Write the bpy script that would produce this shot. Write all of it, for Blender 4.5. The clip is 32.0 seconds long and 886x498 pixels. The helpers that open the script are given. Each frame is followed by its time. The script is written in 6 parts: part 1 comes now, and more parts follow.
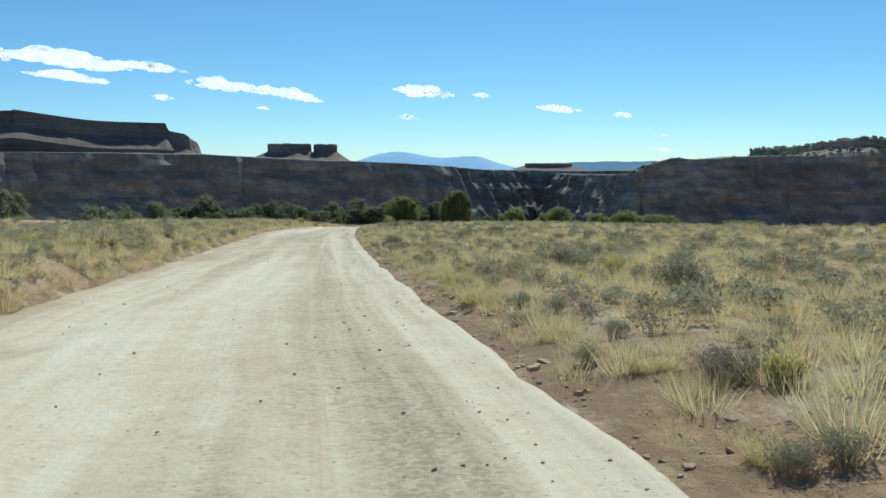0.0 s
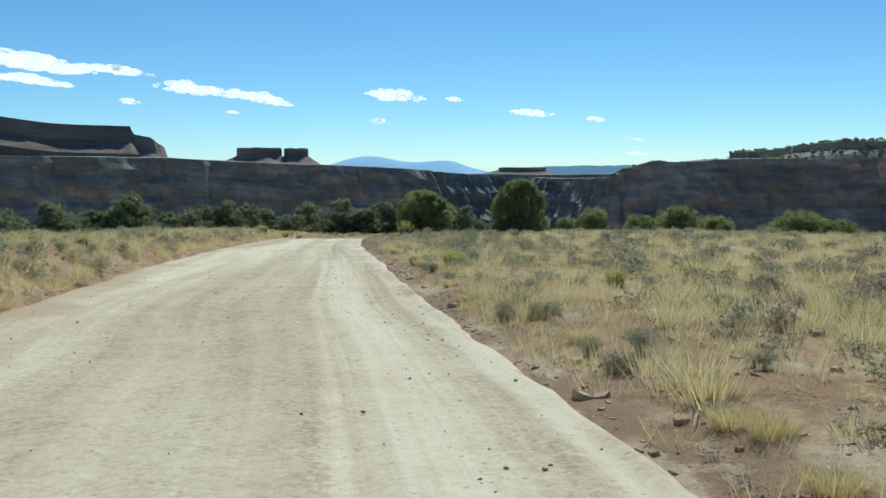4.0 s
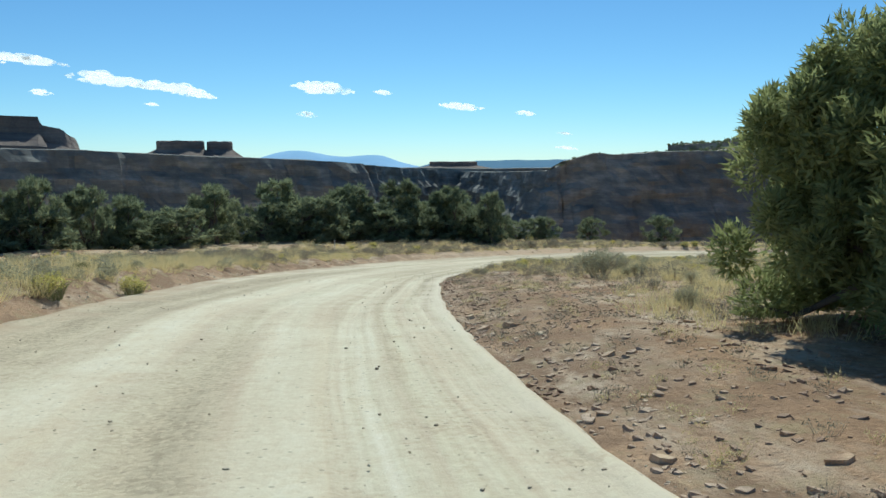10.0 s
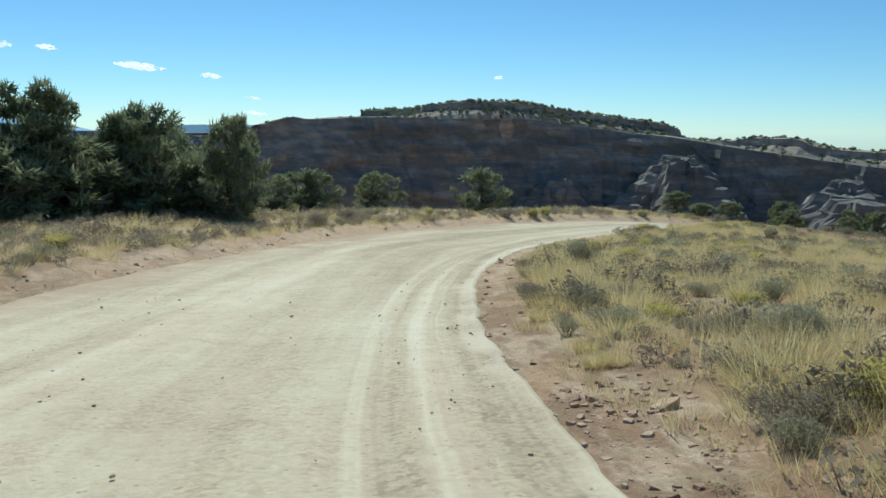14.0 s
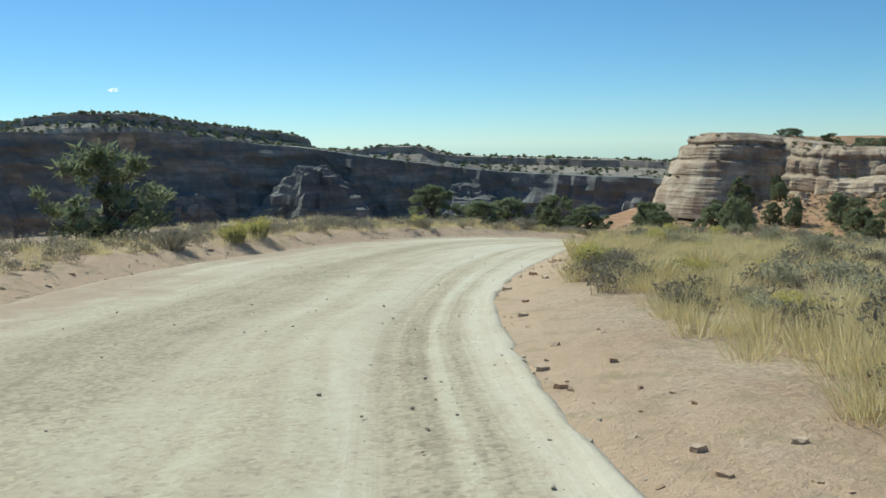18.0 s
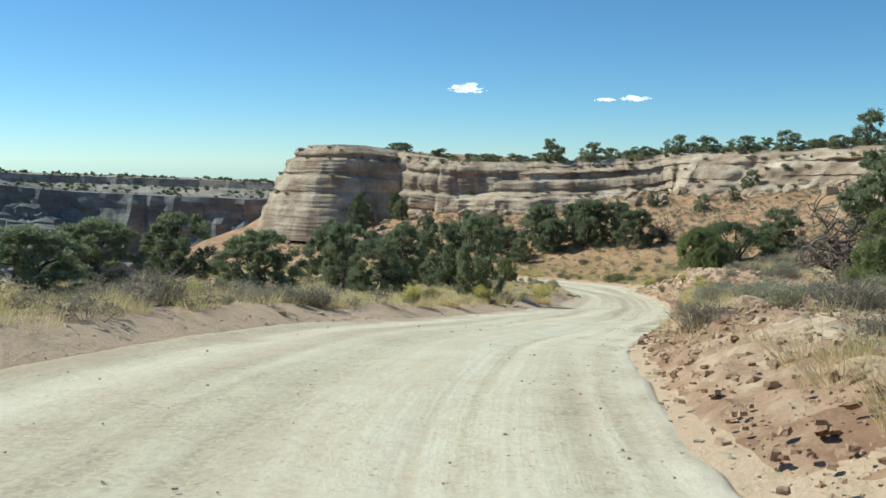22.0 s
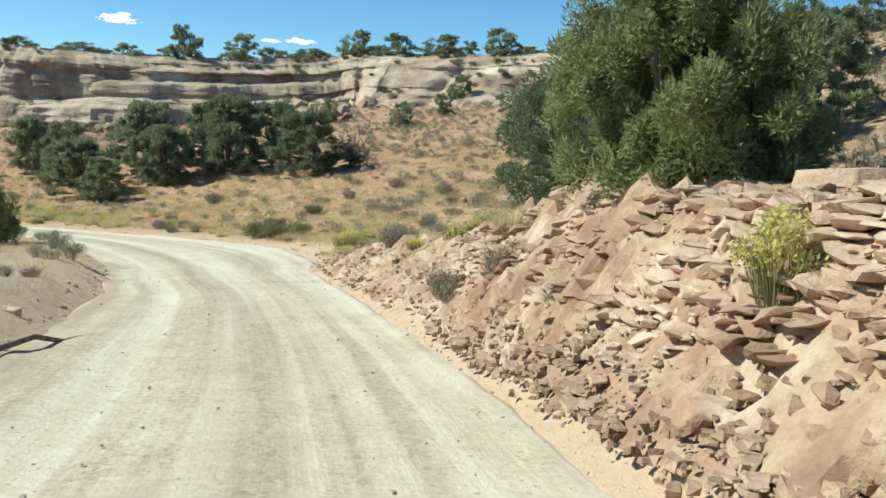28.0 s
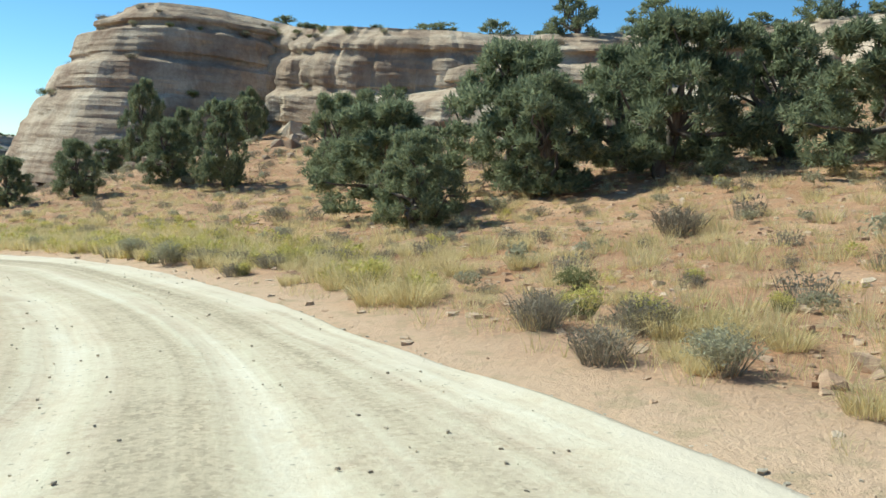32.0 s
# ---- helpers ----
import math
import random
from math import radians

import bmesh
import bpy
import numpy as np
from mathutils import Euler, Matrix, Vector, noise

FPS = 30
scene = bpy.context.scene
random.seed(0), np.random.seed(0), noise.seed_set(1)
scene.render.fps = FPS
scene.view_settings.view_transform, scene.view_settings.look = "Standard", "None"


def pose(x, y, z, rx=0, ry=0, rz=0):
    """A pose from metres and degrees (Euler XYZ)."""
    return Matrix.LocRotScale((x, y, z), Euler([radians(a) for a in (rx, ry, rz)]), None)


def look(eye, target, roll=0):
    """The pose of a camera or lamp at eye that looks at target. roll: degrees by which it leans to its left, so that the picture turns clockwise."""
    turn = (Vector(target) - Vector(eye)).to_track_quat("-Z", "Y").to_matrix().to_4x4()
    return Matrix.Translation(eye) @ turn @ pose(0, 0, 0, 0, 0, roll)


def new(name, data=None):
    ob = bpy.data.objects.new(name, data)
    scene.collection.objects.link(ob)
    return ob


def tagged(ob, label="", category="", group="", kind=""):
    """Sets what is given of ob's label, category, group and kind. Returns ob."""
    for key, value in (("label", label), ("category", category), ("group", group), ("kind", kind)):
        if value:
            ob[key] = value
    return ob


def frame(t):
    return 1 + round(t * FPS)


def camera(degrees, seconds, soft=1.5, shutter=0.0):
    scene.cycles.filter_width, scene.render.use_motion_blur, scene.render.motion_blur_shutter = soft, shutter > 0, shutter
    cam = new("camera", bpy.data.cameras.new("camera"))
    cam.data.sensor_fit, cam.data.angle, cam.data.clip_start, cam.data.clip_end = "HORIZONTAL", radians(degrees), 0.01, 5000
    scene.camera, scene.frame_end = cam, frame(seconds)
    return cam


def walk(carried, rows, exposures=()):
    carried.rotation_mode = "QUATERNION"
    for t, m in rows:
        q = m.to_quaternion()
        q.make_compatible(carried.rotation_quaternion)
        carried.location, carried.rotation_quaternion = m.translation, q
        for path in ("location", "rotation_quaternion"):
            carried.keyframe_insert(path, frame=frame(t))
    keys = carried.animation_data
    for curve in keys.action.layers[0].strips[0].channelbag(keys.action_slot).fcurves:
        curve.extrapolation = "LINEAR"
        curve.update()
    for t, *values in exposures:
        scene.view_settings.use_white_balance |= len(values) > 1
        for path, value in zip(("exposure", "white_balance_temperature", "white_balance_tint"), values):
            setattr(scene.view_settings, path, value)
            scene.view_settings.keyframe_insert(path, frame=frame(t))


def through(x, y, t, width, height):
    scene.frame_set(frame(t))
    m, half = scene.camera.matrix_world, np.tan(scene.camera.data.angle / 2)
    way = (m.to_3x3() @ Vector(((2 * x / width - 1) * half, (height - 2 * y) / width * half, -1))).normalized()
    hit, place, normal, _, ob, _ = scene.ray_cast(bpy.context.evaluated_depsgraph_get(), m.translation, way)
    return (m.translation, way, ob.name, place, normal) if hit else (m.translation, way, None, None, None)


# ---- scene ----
# camera: seconds, place, turn
PATH = [
    (0.0, 0.000, 0.000, 1.550, 84.26, 0.12, 2.70),
    (0.5, -0.992, 4.720, 1.253, 84.19, -0.27, 2.50),
    (1.0, -1.980, 9.528, 0.947, 84.28, -0.64, 2.25),
    (1.5, -2.954, 14.420, 0.634, 84.19, -0.44, 1.82),
    (2.0, -3.915, 19.366, 0.327, 84.37, 0.16, 1.65),
    (2.5, -4.860, 24.327, 0.025, 84.21, 0.09, 1.37),
    (3.0, -5.783, 29.273, -0.278, 84.37, -0.05, 1.25),
    (3.5, -6.691, 34.190, -0.572, 84.34, 0.31, 1.13),
    (4.0, -7.574, 39.073, -0.852, 84.58, 0.24, 0.81),
    (4.5, -8.421, 43.913, -1.112, 84.77, 0.19, 0.50),
    (5.0, -9.235, 48.707, -1.357, 84.89, 0.16, 0.23),
    (5.5, -10.017, 53.456, -1.591, 84.99, 0.13, -0.04),
    (6.0, -10.770, 58.169, -1.831, 84.76, -0.20, -0.31),
    (6.5, -11.498, 62.869, -2.098, 84.38, -0.26, -0.58),
    (7.0, -12.203, 67.583, -2.392, 84.11, -0.13, -0.92),
    (7.5, -12.889, 72.316, -2.695, 84.15, -0.16, -1.09),
    (8.0, -13.553, 77.060, -2.997, 84.17, -0.26, -1.49),
    (8.5, -14.191, 81.839, -3.297, 84.21, -0.01, -1.82),
    (9.0, -14.804, 86.715, -3.598, 84.23, 0.12, -2.38),
    (9.5, -15.374, 91.706, -3.906, 84.17, 0.33, -3.13),
    (10.0, -15.883, 96.755, -4.214, 84.24, 0.26, -3.94),
    (10.5, -16.292, 101.797, -4.541, 83.74, 0.29, -5.36),
    (11.0, -16.552, 106.810, -4.901, 83.47, 0.01, -7.26),
    (11.5, -16.624, 111.826, -5.291, 83.06, 0.08, -9.64),
    (12.0, -16.471, 116.856, -5.722, 82.60, -0.05, -12.40),
    (12.5, -16.074, 121.789, -6.178, 82.33, -0.17, -15.41),
    (13.0, -15.451, 126.473, -6.634, 82.17, -0.54, -18.34),
    (13.5, -14.626, 130.898, -7.086, 81.97, -0.57, -21.32),
    (14.0, -13.608, 135.137, -7.525, 82.13, -0.57, -24.19),
    (14.5, -12.402, 139.236, -7.943, 82.31, -0.59, -27.09),
    (15.0, -11.006, 143.218, -8.341, 82.53, -0.65, -30.04),
    (15.5, -9.417, 147.091, -8.720, 82.78, -0.73, -33.03),
    (16.0, -7.636, 150.850, -9.085, 82.79, -0.25, -36.17),
    (16.5, -5.676, 154.468, -9.442, 82.78, -0.01, -39.27),
    (17.0, -3.576, 157.899, -9.791, 82.71, 0.22, -42.29),
    (17.5, -1.390, 161.092, -10.122, 82.77, 0.74, -45.24),
    (18.0, 0.848, 164.017, -10.427, 82.99, 0.68, -48.34),
    (18.5, 3.132, 166.697, -10.703, 83.33, 0.32, -51.22),
    (19.0, 5.496, 169.189, -10.955, 83.75, -0.39, -54.31),
    (19.5, 7.965, 171.524, -11.185, 84.21, -0.94, -57.35),
    (20.0, 10.533, 173.690, -11.402, 84.25, -1.39, -60.77),
    (20.5, 13.189, 175.664, -11.609, 84.50, -1.33, -64.40),
    (21.0, 15.916, 177.450, -11.798, 84.62, -0.38, -67.59),
    (21.5, 18.694, 179.047, -11.978, 84.46, 0.04, -71.16),
    (22.0, 21.521, 180.417, -12.164, 84.31, -0.52, -75.68),
    (22.5, 24.400, 181.501, -12.371, 83.83, -1.64, -81.50),
    (23.0, 27.331, 182.255, -12.618, 82.91, -2.24, -87.95),
    (23.5, 30.345, 182.682, -12.923, 81.95, -3.03, -93.89),
    (24.0, 33.487, 182.828, -13.300, 80.87, -3.79, -98.54),
    (24.5, 36.748, 182.764, -13.748, 80.12, -3.93, -101.30),
    (25.0, 40.075, 182.609, -14.223, 80.25, -3.90, -101.61),
    (25.5, 43.452, 182.437, -14.699, 80.33, -3.92, -101.85),
    (26.0, 46.909, 182.248, -15.184, 80.34, -3.97, -102.00),
    (26.5, 50.489, 182.045, -15.688, 80.29, -4.06, -102.07),
    (27.0, 54.222, 181.879, -16.196, 80.76, -3.44, -100.71),
    (27.5, 58.080, 181.818, -16.687, 81.14, -2.93, -98.95),
    (28.0, 62.006, 181.876, -17.164, 81.29, -2.61, -97.36),
    (28.5, 65.951, 182.043, -17.638, 81.23, -2.49, -95.81),
    (29.0, 69.884, 182.334, -18.110, 81.35, -2.67, -93.76),
    (29.5, 73.828, 182.770, -18.578, 81.48, -2.90, -91.62),
    (30.0, 77.864, 183.382, -19.057, 81.42, -2.66, -89.17),
    (30.5, 82.031, 184.198, -19.557, 81.39, -2.60, -86.73),
    (31.0, 86.262, 185.225, -20.057, 81.71, -2.55, -84.03),
    (31.5, 90.427, 186.509, -20.523, 82.30, -2.35, -79.77),
    (32.0, 94.416, 188.148, -20.933, 82.94, -1.63, -73.71),
]
cam = camera(54.22, 32.0, soft=1.5)
walk(cam, [(r[0], pose(*r[1:])) for r in PATH], exposures=[(0.0, 0.0, 5650, -6), (16.0, 0.0, 5650, -6), (23.0, 0.25, 5650, -6), (26.5, 0.4, 5650, -6), (32.0, 0.45, 5700, -6)])

# ---- world and sun ----
SUN_AZ, SUN_EL = 8.0, 44.0          # degrees: azimuth from +y towards +x, elevation
world = bpy.data.worlds.new("sky")
scene.world = world
world.use_nodes = True
wn, wl = world.node_tree.nodes, world.node_tree.links
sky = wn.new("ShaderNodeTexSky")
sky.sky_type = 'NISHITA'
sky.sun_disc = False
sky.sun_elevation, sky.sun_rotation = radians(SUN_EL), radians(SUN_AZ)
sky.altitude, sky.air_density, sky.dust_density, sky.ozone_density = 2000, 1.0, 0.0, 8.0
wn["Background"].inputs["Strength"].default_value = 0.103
tint = wn.new("ShaderNodeMixRGB")          # colour multiply on the sky: a little less blue
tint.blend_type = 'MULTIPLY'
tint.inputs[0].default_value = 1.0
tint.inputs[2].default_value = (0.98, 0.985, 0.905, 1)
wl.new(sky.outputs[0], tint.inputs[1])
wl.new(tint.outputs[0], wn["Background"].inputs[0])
lamp = bpy.data.lights.new("sun", 'SUN')
lamp.energy, lamp.angle, lamp.color = 4.4, radians(0.53), (1.0, 0.94, 0.84)
sun = new("sun", lamp)
sa, se = radians(SUN_AZ), radians(SUN_EL)
sun_from = Vector((math.sin(sa) * math.cos(se), math.cos(sa) * math.cos(se), math.sin(se)))
sun.matrix_world = look(sun_from * 200, (0, 0, 0))

rng = np.random.default_rng(7)


# ---- mesh and material helpers ----
def mesh_of(name, V, F, mats=(), smooth=False, uv=None):
    """A mesh from arrays of places and of triangles or quads."""
    V, F = np.asarray(V, np.float32), np.asarray(F, np.int32)
    me = bpy.data.meshes.new(name)
    k = F.shape[1]
    me.vertices.add(len(V))
    me.vertices.foreach_set("co", V.ravel())
    me.loops.add(F.size)
    me.loops.foreach_set("vertex_index", F.ravel())
    me.polygons.add(len(F))
    me.polygons.foreach_set("loop_start", np.arange(0, F.size, k, dtype=np.int32))
    me.polygons.foreach_set("use_smooth", np.full(len(F), smooth))
    if uv is not None:
        layer = me.uv_layers.new(name="along")
        layer.data.foreach_set("uv", np.asarray(uv, np.float32)[F.ravel()].ravel())
    me.update(calc_edges=True)
    for m in mats:
        me.materials.append(m)
    return me


def part(name, me, material, parent, label=""):
    """One mesh object under a thing; material goes to the mesh if it has none."""
    if material is not None and not me.materials:
        me.materials.append(material)
    ob = new(name, me)
    ob.parent = parent
    return tagged(ob, label)


def thing(name, label, category, group="", kind="", data=None):
    return tagged(new(name, data), label, category, group, kind)


def grid_faces(rows, cols):
    i = np.arange(rows * cols).reshape(rows, cols)
    return np.stack([i[:-1, :-1], i[:-1, 1:], i[1:, 1:], i[1:, :-1]], -1).reshape(-1, 4)


def fbm(x, y, scale, octaves=4, seed=0):
    """Smooth value noise on arrays, about -1 to 1."""
    total, amp, out = 0.0, 1.0, 0.0
    for o in range(octaves):
        fx, fy = x / scale * 2 ** o + 17.3 * seed + 5.1 * o, y / scale * 2 ** o - 9.7 * seed + 3.3 * o
        ix, iy = np.floor(fx), np.floor(fy)
        u, v = fx - ix, fy - iy
        u, v = u * u * (3 - 2 * u), v * v * (3 - 2 * v)

        def h(a, b):
            w = np.sin(a * 127.1 + b * 311.7 + seed * 74.7 + o * 13.0) * 43758.5453
            return (w - np.floor(w)) * 2 - 1
        out = out + amp * ((h(ix, iy) * (1 - u) + h(ix + 1, iy) * u) * (1 - v) + (h(ix, iy + 1) * (1 - u) + h(ix + 1, iy + 1) * u) * v)
        total += amp
        amp *= 0.5
    return out / total


def smooth(a, b, x):
    u = np.clip((x - a) / (b - a), 0, 1)
    return u * u * (3 - 2 * u)


def node_mat(name, rough=0.9, spec=0.2):
    m = bpy.data.materials.new(name)
    m.use_nodes = True
    n, l = m.node_tree.nodes, m.node_tree.links
    b = n["Principled BSDF"]
    b.inputs["Roughness"].default_value = rough
    b.inputs["Specular IOR Level"].default_value = spec
    return m, n, l, b


def noise_node(n, l, vec, scale, detail=6, rough=0.6):
    t = n.new("ShaderNodeTexNoise")
    t.inputs["Scale"].default_value, t.inputs["Detail"].default_value, t.inputs["Roughness"].default_value = scale, detail, rough
    if vec is not None:
        l.new(vec, t.inputs["Vector"])
    return t.outputs["Fac"]


def ramp_node(n, l, fac, stops):
    r = n.new("ShaderNodeValToRGB")
    e = r.color_ramp.elements
    while len(e) < len(stops):
        e.new(0.5)
    for el, (p, c) in zip(e, stops):
        el.position, el.color = p, (*c, 1)
    l.new(fac, r.inputs[0])
    return r.outputs[0]


def mix_node(n, l, fac, a, b, how='MIX'):
    m = n.new("ShaderNodeMix")
    m.data_type, m.blend_type = 'RGBA', how
    for sock, val in ((m.inputs[0], fac), (m.inputs[6], a), (m.inputs[7], b)):
        if isinstance(val, (int, float)):
            sock.default_value = val
        elif isinstance(val, tuple):
            sock.default_value = (*val, 1)
        else:
            l.new(val, sock)
    return m.outputs[2]


def math_node(n, l, op, a, b=0.0):
    m = n.new("ShaderNodeMath")
    m.operation = op
    for sock, val in zip(m.inputs, (a, b)):
        if isinstance(val, (int, float)):
            sock.default_value = val
        else:
            l.new(val, sock)
    return m.outputs[0]


def bump_node(n, l, height, strength, distance):
    b = n.new("ShaderNodeBump")
    b.inputs["Strength"].default_value, b.inputs["Distance"].default_value = strength, distance
    l.new(height, b.inputs["Height"])
    return b.outputs[0]


def map_node(n, l, vec, scale):
    m = n.new("ShaderNodeMapping")
    m.inputs["Scale"].default_value = scale
    l.new(vec, m.inputs["Vector"])
    return m.outputs[0]

# ---- materials ----
def soil_material():
    m, n, l, b = node_mat("desert_soil", 0.95, 0.1)
    g = n.new("ShaderNodeNewGeometry").outputs["Position"]
    big = noise_node(n, l, g, 0.045, 4)
    mid = noise_node(n, l, g, 0.5, 6, 0.65)
    fine = noise_node(n, l, g, 7.0, 6, 0.75)
    base = ramp_node(n, l, mid, [(0.30, (0.34, 0.225, 0.14)), (0.5, (0.48, 0.345, 0.225)), (0.7, (0.58, 0.44, 0.30))])
    red = ramp_node(n, l, mid, [(0.3, (0.27, 0.172, 0.108)), (0.5, (0.37, 0.245, 0.155)), (0.7, (0.48, 0.34, 0.225))])
    # pale sand lies along the middle stretch, red earth before and behind it
    sep = n.new("ShaderNodeSeparateXYZ")
    l.new(g, sep.inputs[0])

    def between(sock, a, b):
        m_ = n.new("ShaderNodeMapRange")
        m_.interpolation_type = 'SMOOTHSTEP'
        l.new(sock, m_.inputs[0])
        m_.inputs[1].default_value, m_.inputs[2].default_value = a, b
        return m_.outputs[0]
    first = between(sep.outputs[1], 178, 138)
    sandy = math_node(n, l, 'MULTIPLY', between(sep.outputs[1], 128, 172), between(sep.outputs[0], 104, 82))
    zone = math_node(n, l, 'ADD', big, math_node(n, l, 'MULTIPLY', math_node(n, l, 'SUBTRACT', 0.5, sandy), 0.34))
    col = mix_node(n, l, ramp_node(n, l, zone, [(0.42, (0, 0, 0)), (0.60, (1, 1, 1))]), base, red)
    col = mix_node(n, l, 0.55, col, ramp_node(n, l, fine, [(0.3, (0.35, 0.33, 0.32)), (0.5, (0.5, 0.5, 0.5)), (0.68, (0.72, 0.7, 0.66))]), 'OVERLAY')
    col = mix_node(n, l, math_node(n, l, 'MULTIPLY', first, 0.9), col, (0.97, 0.885, 0.785), 'MULTIPLY')
    col = mix_node(n, l, math_node(n, l, 'MULTIPLY', between(sep.outputs[0], 82, 98), between(sep.outputs[1], 148, 166)), col, (1.12, 0.95, 0.82), 'MULTIPLY')
    speck = noise_node(n, l, g, 19.0, 4, 0.6)
    col = mix_node(n, l, 0.5, col, ramp_node(n, l, speck, [(0.38, (0.2, 0.19, 0.18)), (0.47, (0.5, 0.5, 0.5)), (0.58, (0.55, 0.55, 0.55)), (0.66, (0.8, 0.79, 0.77))]), 'OVERLAY')
    # blown sand beside the road
    uv = n.new("ShaderNodeUVMap")
    uv.uv_map = "along"
    beside_road = n.new("ShaderNodeSeparateXYZ")
    l.new(uv.outputs[0], beside_road.inputs[0])
    reach = math_node(n, l, 'ADD', beside_road.outputs[1], math_node(n, l, 'MULTIPLY', math_node(n, l, 'SUBTRACT', mid, 0.5), 3.0))
    strip = math_node(n, l, 'MULTIPLY', between(reach, 2.2, 0.2), math_node(n, l, 'ADD', math_node(n, l, 'MULTIPLY', sandy, 0.65), math_node(n, l, 'ADD', math_node(n, l, 'MULTIPLY', between(sep.outputs[0], 84, 98), 0.5), 0.3)))
    col = mix_node(n, l, strip, col, (0.62, 0.43, 0.28))
    # pale dried crust in patches drawn out along the verge
    crust = noise_node(n, l, map_node(n, l, uv.outputs[0], (0.35, 0.9, 1)), 1.0, 6, 0.7)
    dried = ramp_node(n, l, math_node(n, l, 'ADD', math_node(n, l, 'MULTIPLY', crust, 0.7), math_node(n, l, 'MULTIPLY', mid, 0.3)), [(0.47, (0, 0, 0)), (0.58, (0.75, 0.75, 0.75))])
    col = mix_node(n, l, math_node(n, l, 'MULTIPLY', dried, math_node(n, l, 'ADD', math_node(n, l, 'MULTIPLY', first, 0.75), 0.2)), col, (0.60, 0.475, 0.345))
    cut = math_node(n, l, 'MULTIPLY', between(reach, 2.6, 0.6), math_node(n, l, 'MULTIPLY', first, 0.92))
    worn = noise_node(n, l, map_node(n, l, uv.outputs[0], (0.55, 1.3, 1)), 1.0, 6, 0.72)
    cut = math_node(n, l, 'MULTIPLY', cut, ramp_node(n, l, worn, [(0.44, (0.12, 0.12, 0.12)), (0.53, (1, 1, 1))]))
    col = mix_node(n, l, cut, col, (0.275, 0.172, 0.105))
    # dry litter
    lit = noise_node(n, l, g, 2.2, 5, 0.7)
    col = mix_node(n, l, ramp_node(n, l, lit, [(0.52, (0, 0, 0)), (0.66, (0.6, 0.6, 0.6))]), col, (0.36, 0.285, 0.16))
    l.new(col, b.inputs["Base Color"])
    l.new(bump_node(n, l, fine, 0.9, 0.06), b.inputs["Normal"])
    return m


def road_material():
    m, n, l, b = node_mat("graded_dirt", 0.93, 0.12)
    uv = n.new("ShaderNodeUVMap")
    uv.uv_map = "along"
    g = n.new("ShaderNodeNewGeometry").outputs["Position"]
    # wheel tracks wander a little along the way
    bend = noise_node(n, l, map_node(n, l, uv.outputs[0], (0.05, 0.0, 1)), 1.0, 2)
    shift = n.new("ShaderNodeCombineXYZ")
    l.new(math_node(n, l, 'MULTIPLY', bend, 0.5), shift.inputs[1])
    way = n.new("ShaderNodeVectorMath")
    l.new(uv.outputs[0], way.inputs[0])
    l.new(shift.outputs[0], way.inputs[1])
    streak = noise_node(n, l, map_node(n, l, way.outputs[0], (0.02, 2.6, 1)), 1.0, 4, 0.55)
    streak2 = noise_node(n, l, map_node(n, l, way.outputs[0], (0.07, 9.0, 1)), 1.0, 4, 0.6)
    patch = noise_node(n, l, g, 0.35, 5, 0.65)
    fine = noise_node(n, l, g, 11.0, 6, 0.75)
    mott = noise_node(n, l, g, 1.7, 7, 0.72)
    col = ramp_node(n, l, streak, [(0.36, (0.45, 0.365, 0.253)), (0.48, (0.555, 0.46, 0.325)), (0.60, (0.675, 0.575, 0.425))])
    col = mix_node(n, l, 0.4, col, ramp_node(n, l, streak2, [(0.36, (0.36, 0.355, 0.345)), (0.64, (0.63, 0.63, 0.625))]), 'OVERLAY')
    col = mix_node(n, l, 0.35, col, ramp_node(n, l, patch, [(0.3, (0.38, 0.37, 0.35)), (0.7, (0.62, 0.62, 0.61))]), 'OVERLAY')
    # loose gravel lies in drifts between the tracks
    drift = ramp_node(n, l, math_node(n, l, 'ADD', math_node(n, l, 'MULTIPLY', streak, 0.6), math_node(n, l, 'MULTIPLY', mott, 0.4)), [(0.42, (0.5, 0.5, 0.5)), (0.54, (0.05, 0.05, 0.05))])
    col = mix_node(n, l, 0.3, col, ramp_node(n, l, mott, [(0.36, (0.36, 0.35, 0.335)), (0.5, (0.5, 0.5, 0.5)), (0.64, (0.62, 0.615, 0.61))]), 'OVERLAY')
    col = mix_node(n, l, 0.3, col, ramp_node(n, l, fine, [(0.3, (0.33, 0.32, 0.31)), (0.5, (0.5, 0.5, 0.5)), (0.7, (0.68, 0.675, 0.67))]), 'OVERLAY')
    peb = n.new("ShaderNodeTexVoronoi")
    peb.inputs["Scale"].default_value = 22.0
    l.new(g, peb.inputs["Vector"])
    tone = n.new("ShaderNodeSeparateXYZ")
    l.new(peb.outputs["Color"], tone.inputs[0])
    col = mix_node(n, l, drift, col, mix_node(n, l, 0.75, col, ramp_node(n, l, tone.outputs[0], [(0.0, (0.22, 0.21, 0.20)), (0.5, (0.5, 0.5, 0.49)), (1.0, (0.74, 0.73, 0.72))]), 'OVERLAY'))
    big = n.new("ShaderNodeTexVoronoi")
    big.inputs["Scale"].default_value = 7.0
    l.new(g, big.inputs["Vector"])
    col = mix_node(n, l, ramp_node(n, l, big.outputs["Distance"], [(0.09, (0.6, 0.6, 0.6)), (0.16, (0, 0, 0))]), col, (0.30, 0.24, 0.175))
    # red earth at the verge
    sep = n.new("ShaderNodeSeparateXYZ")
    l.new(uv.outputs[0], sep.inputs[0])
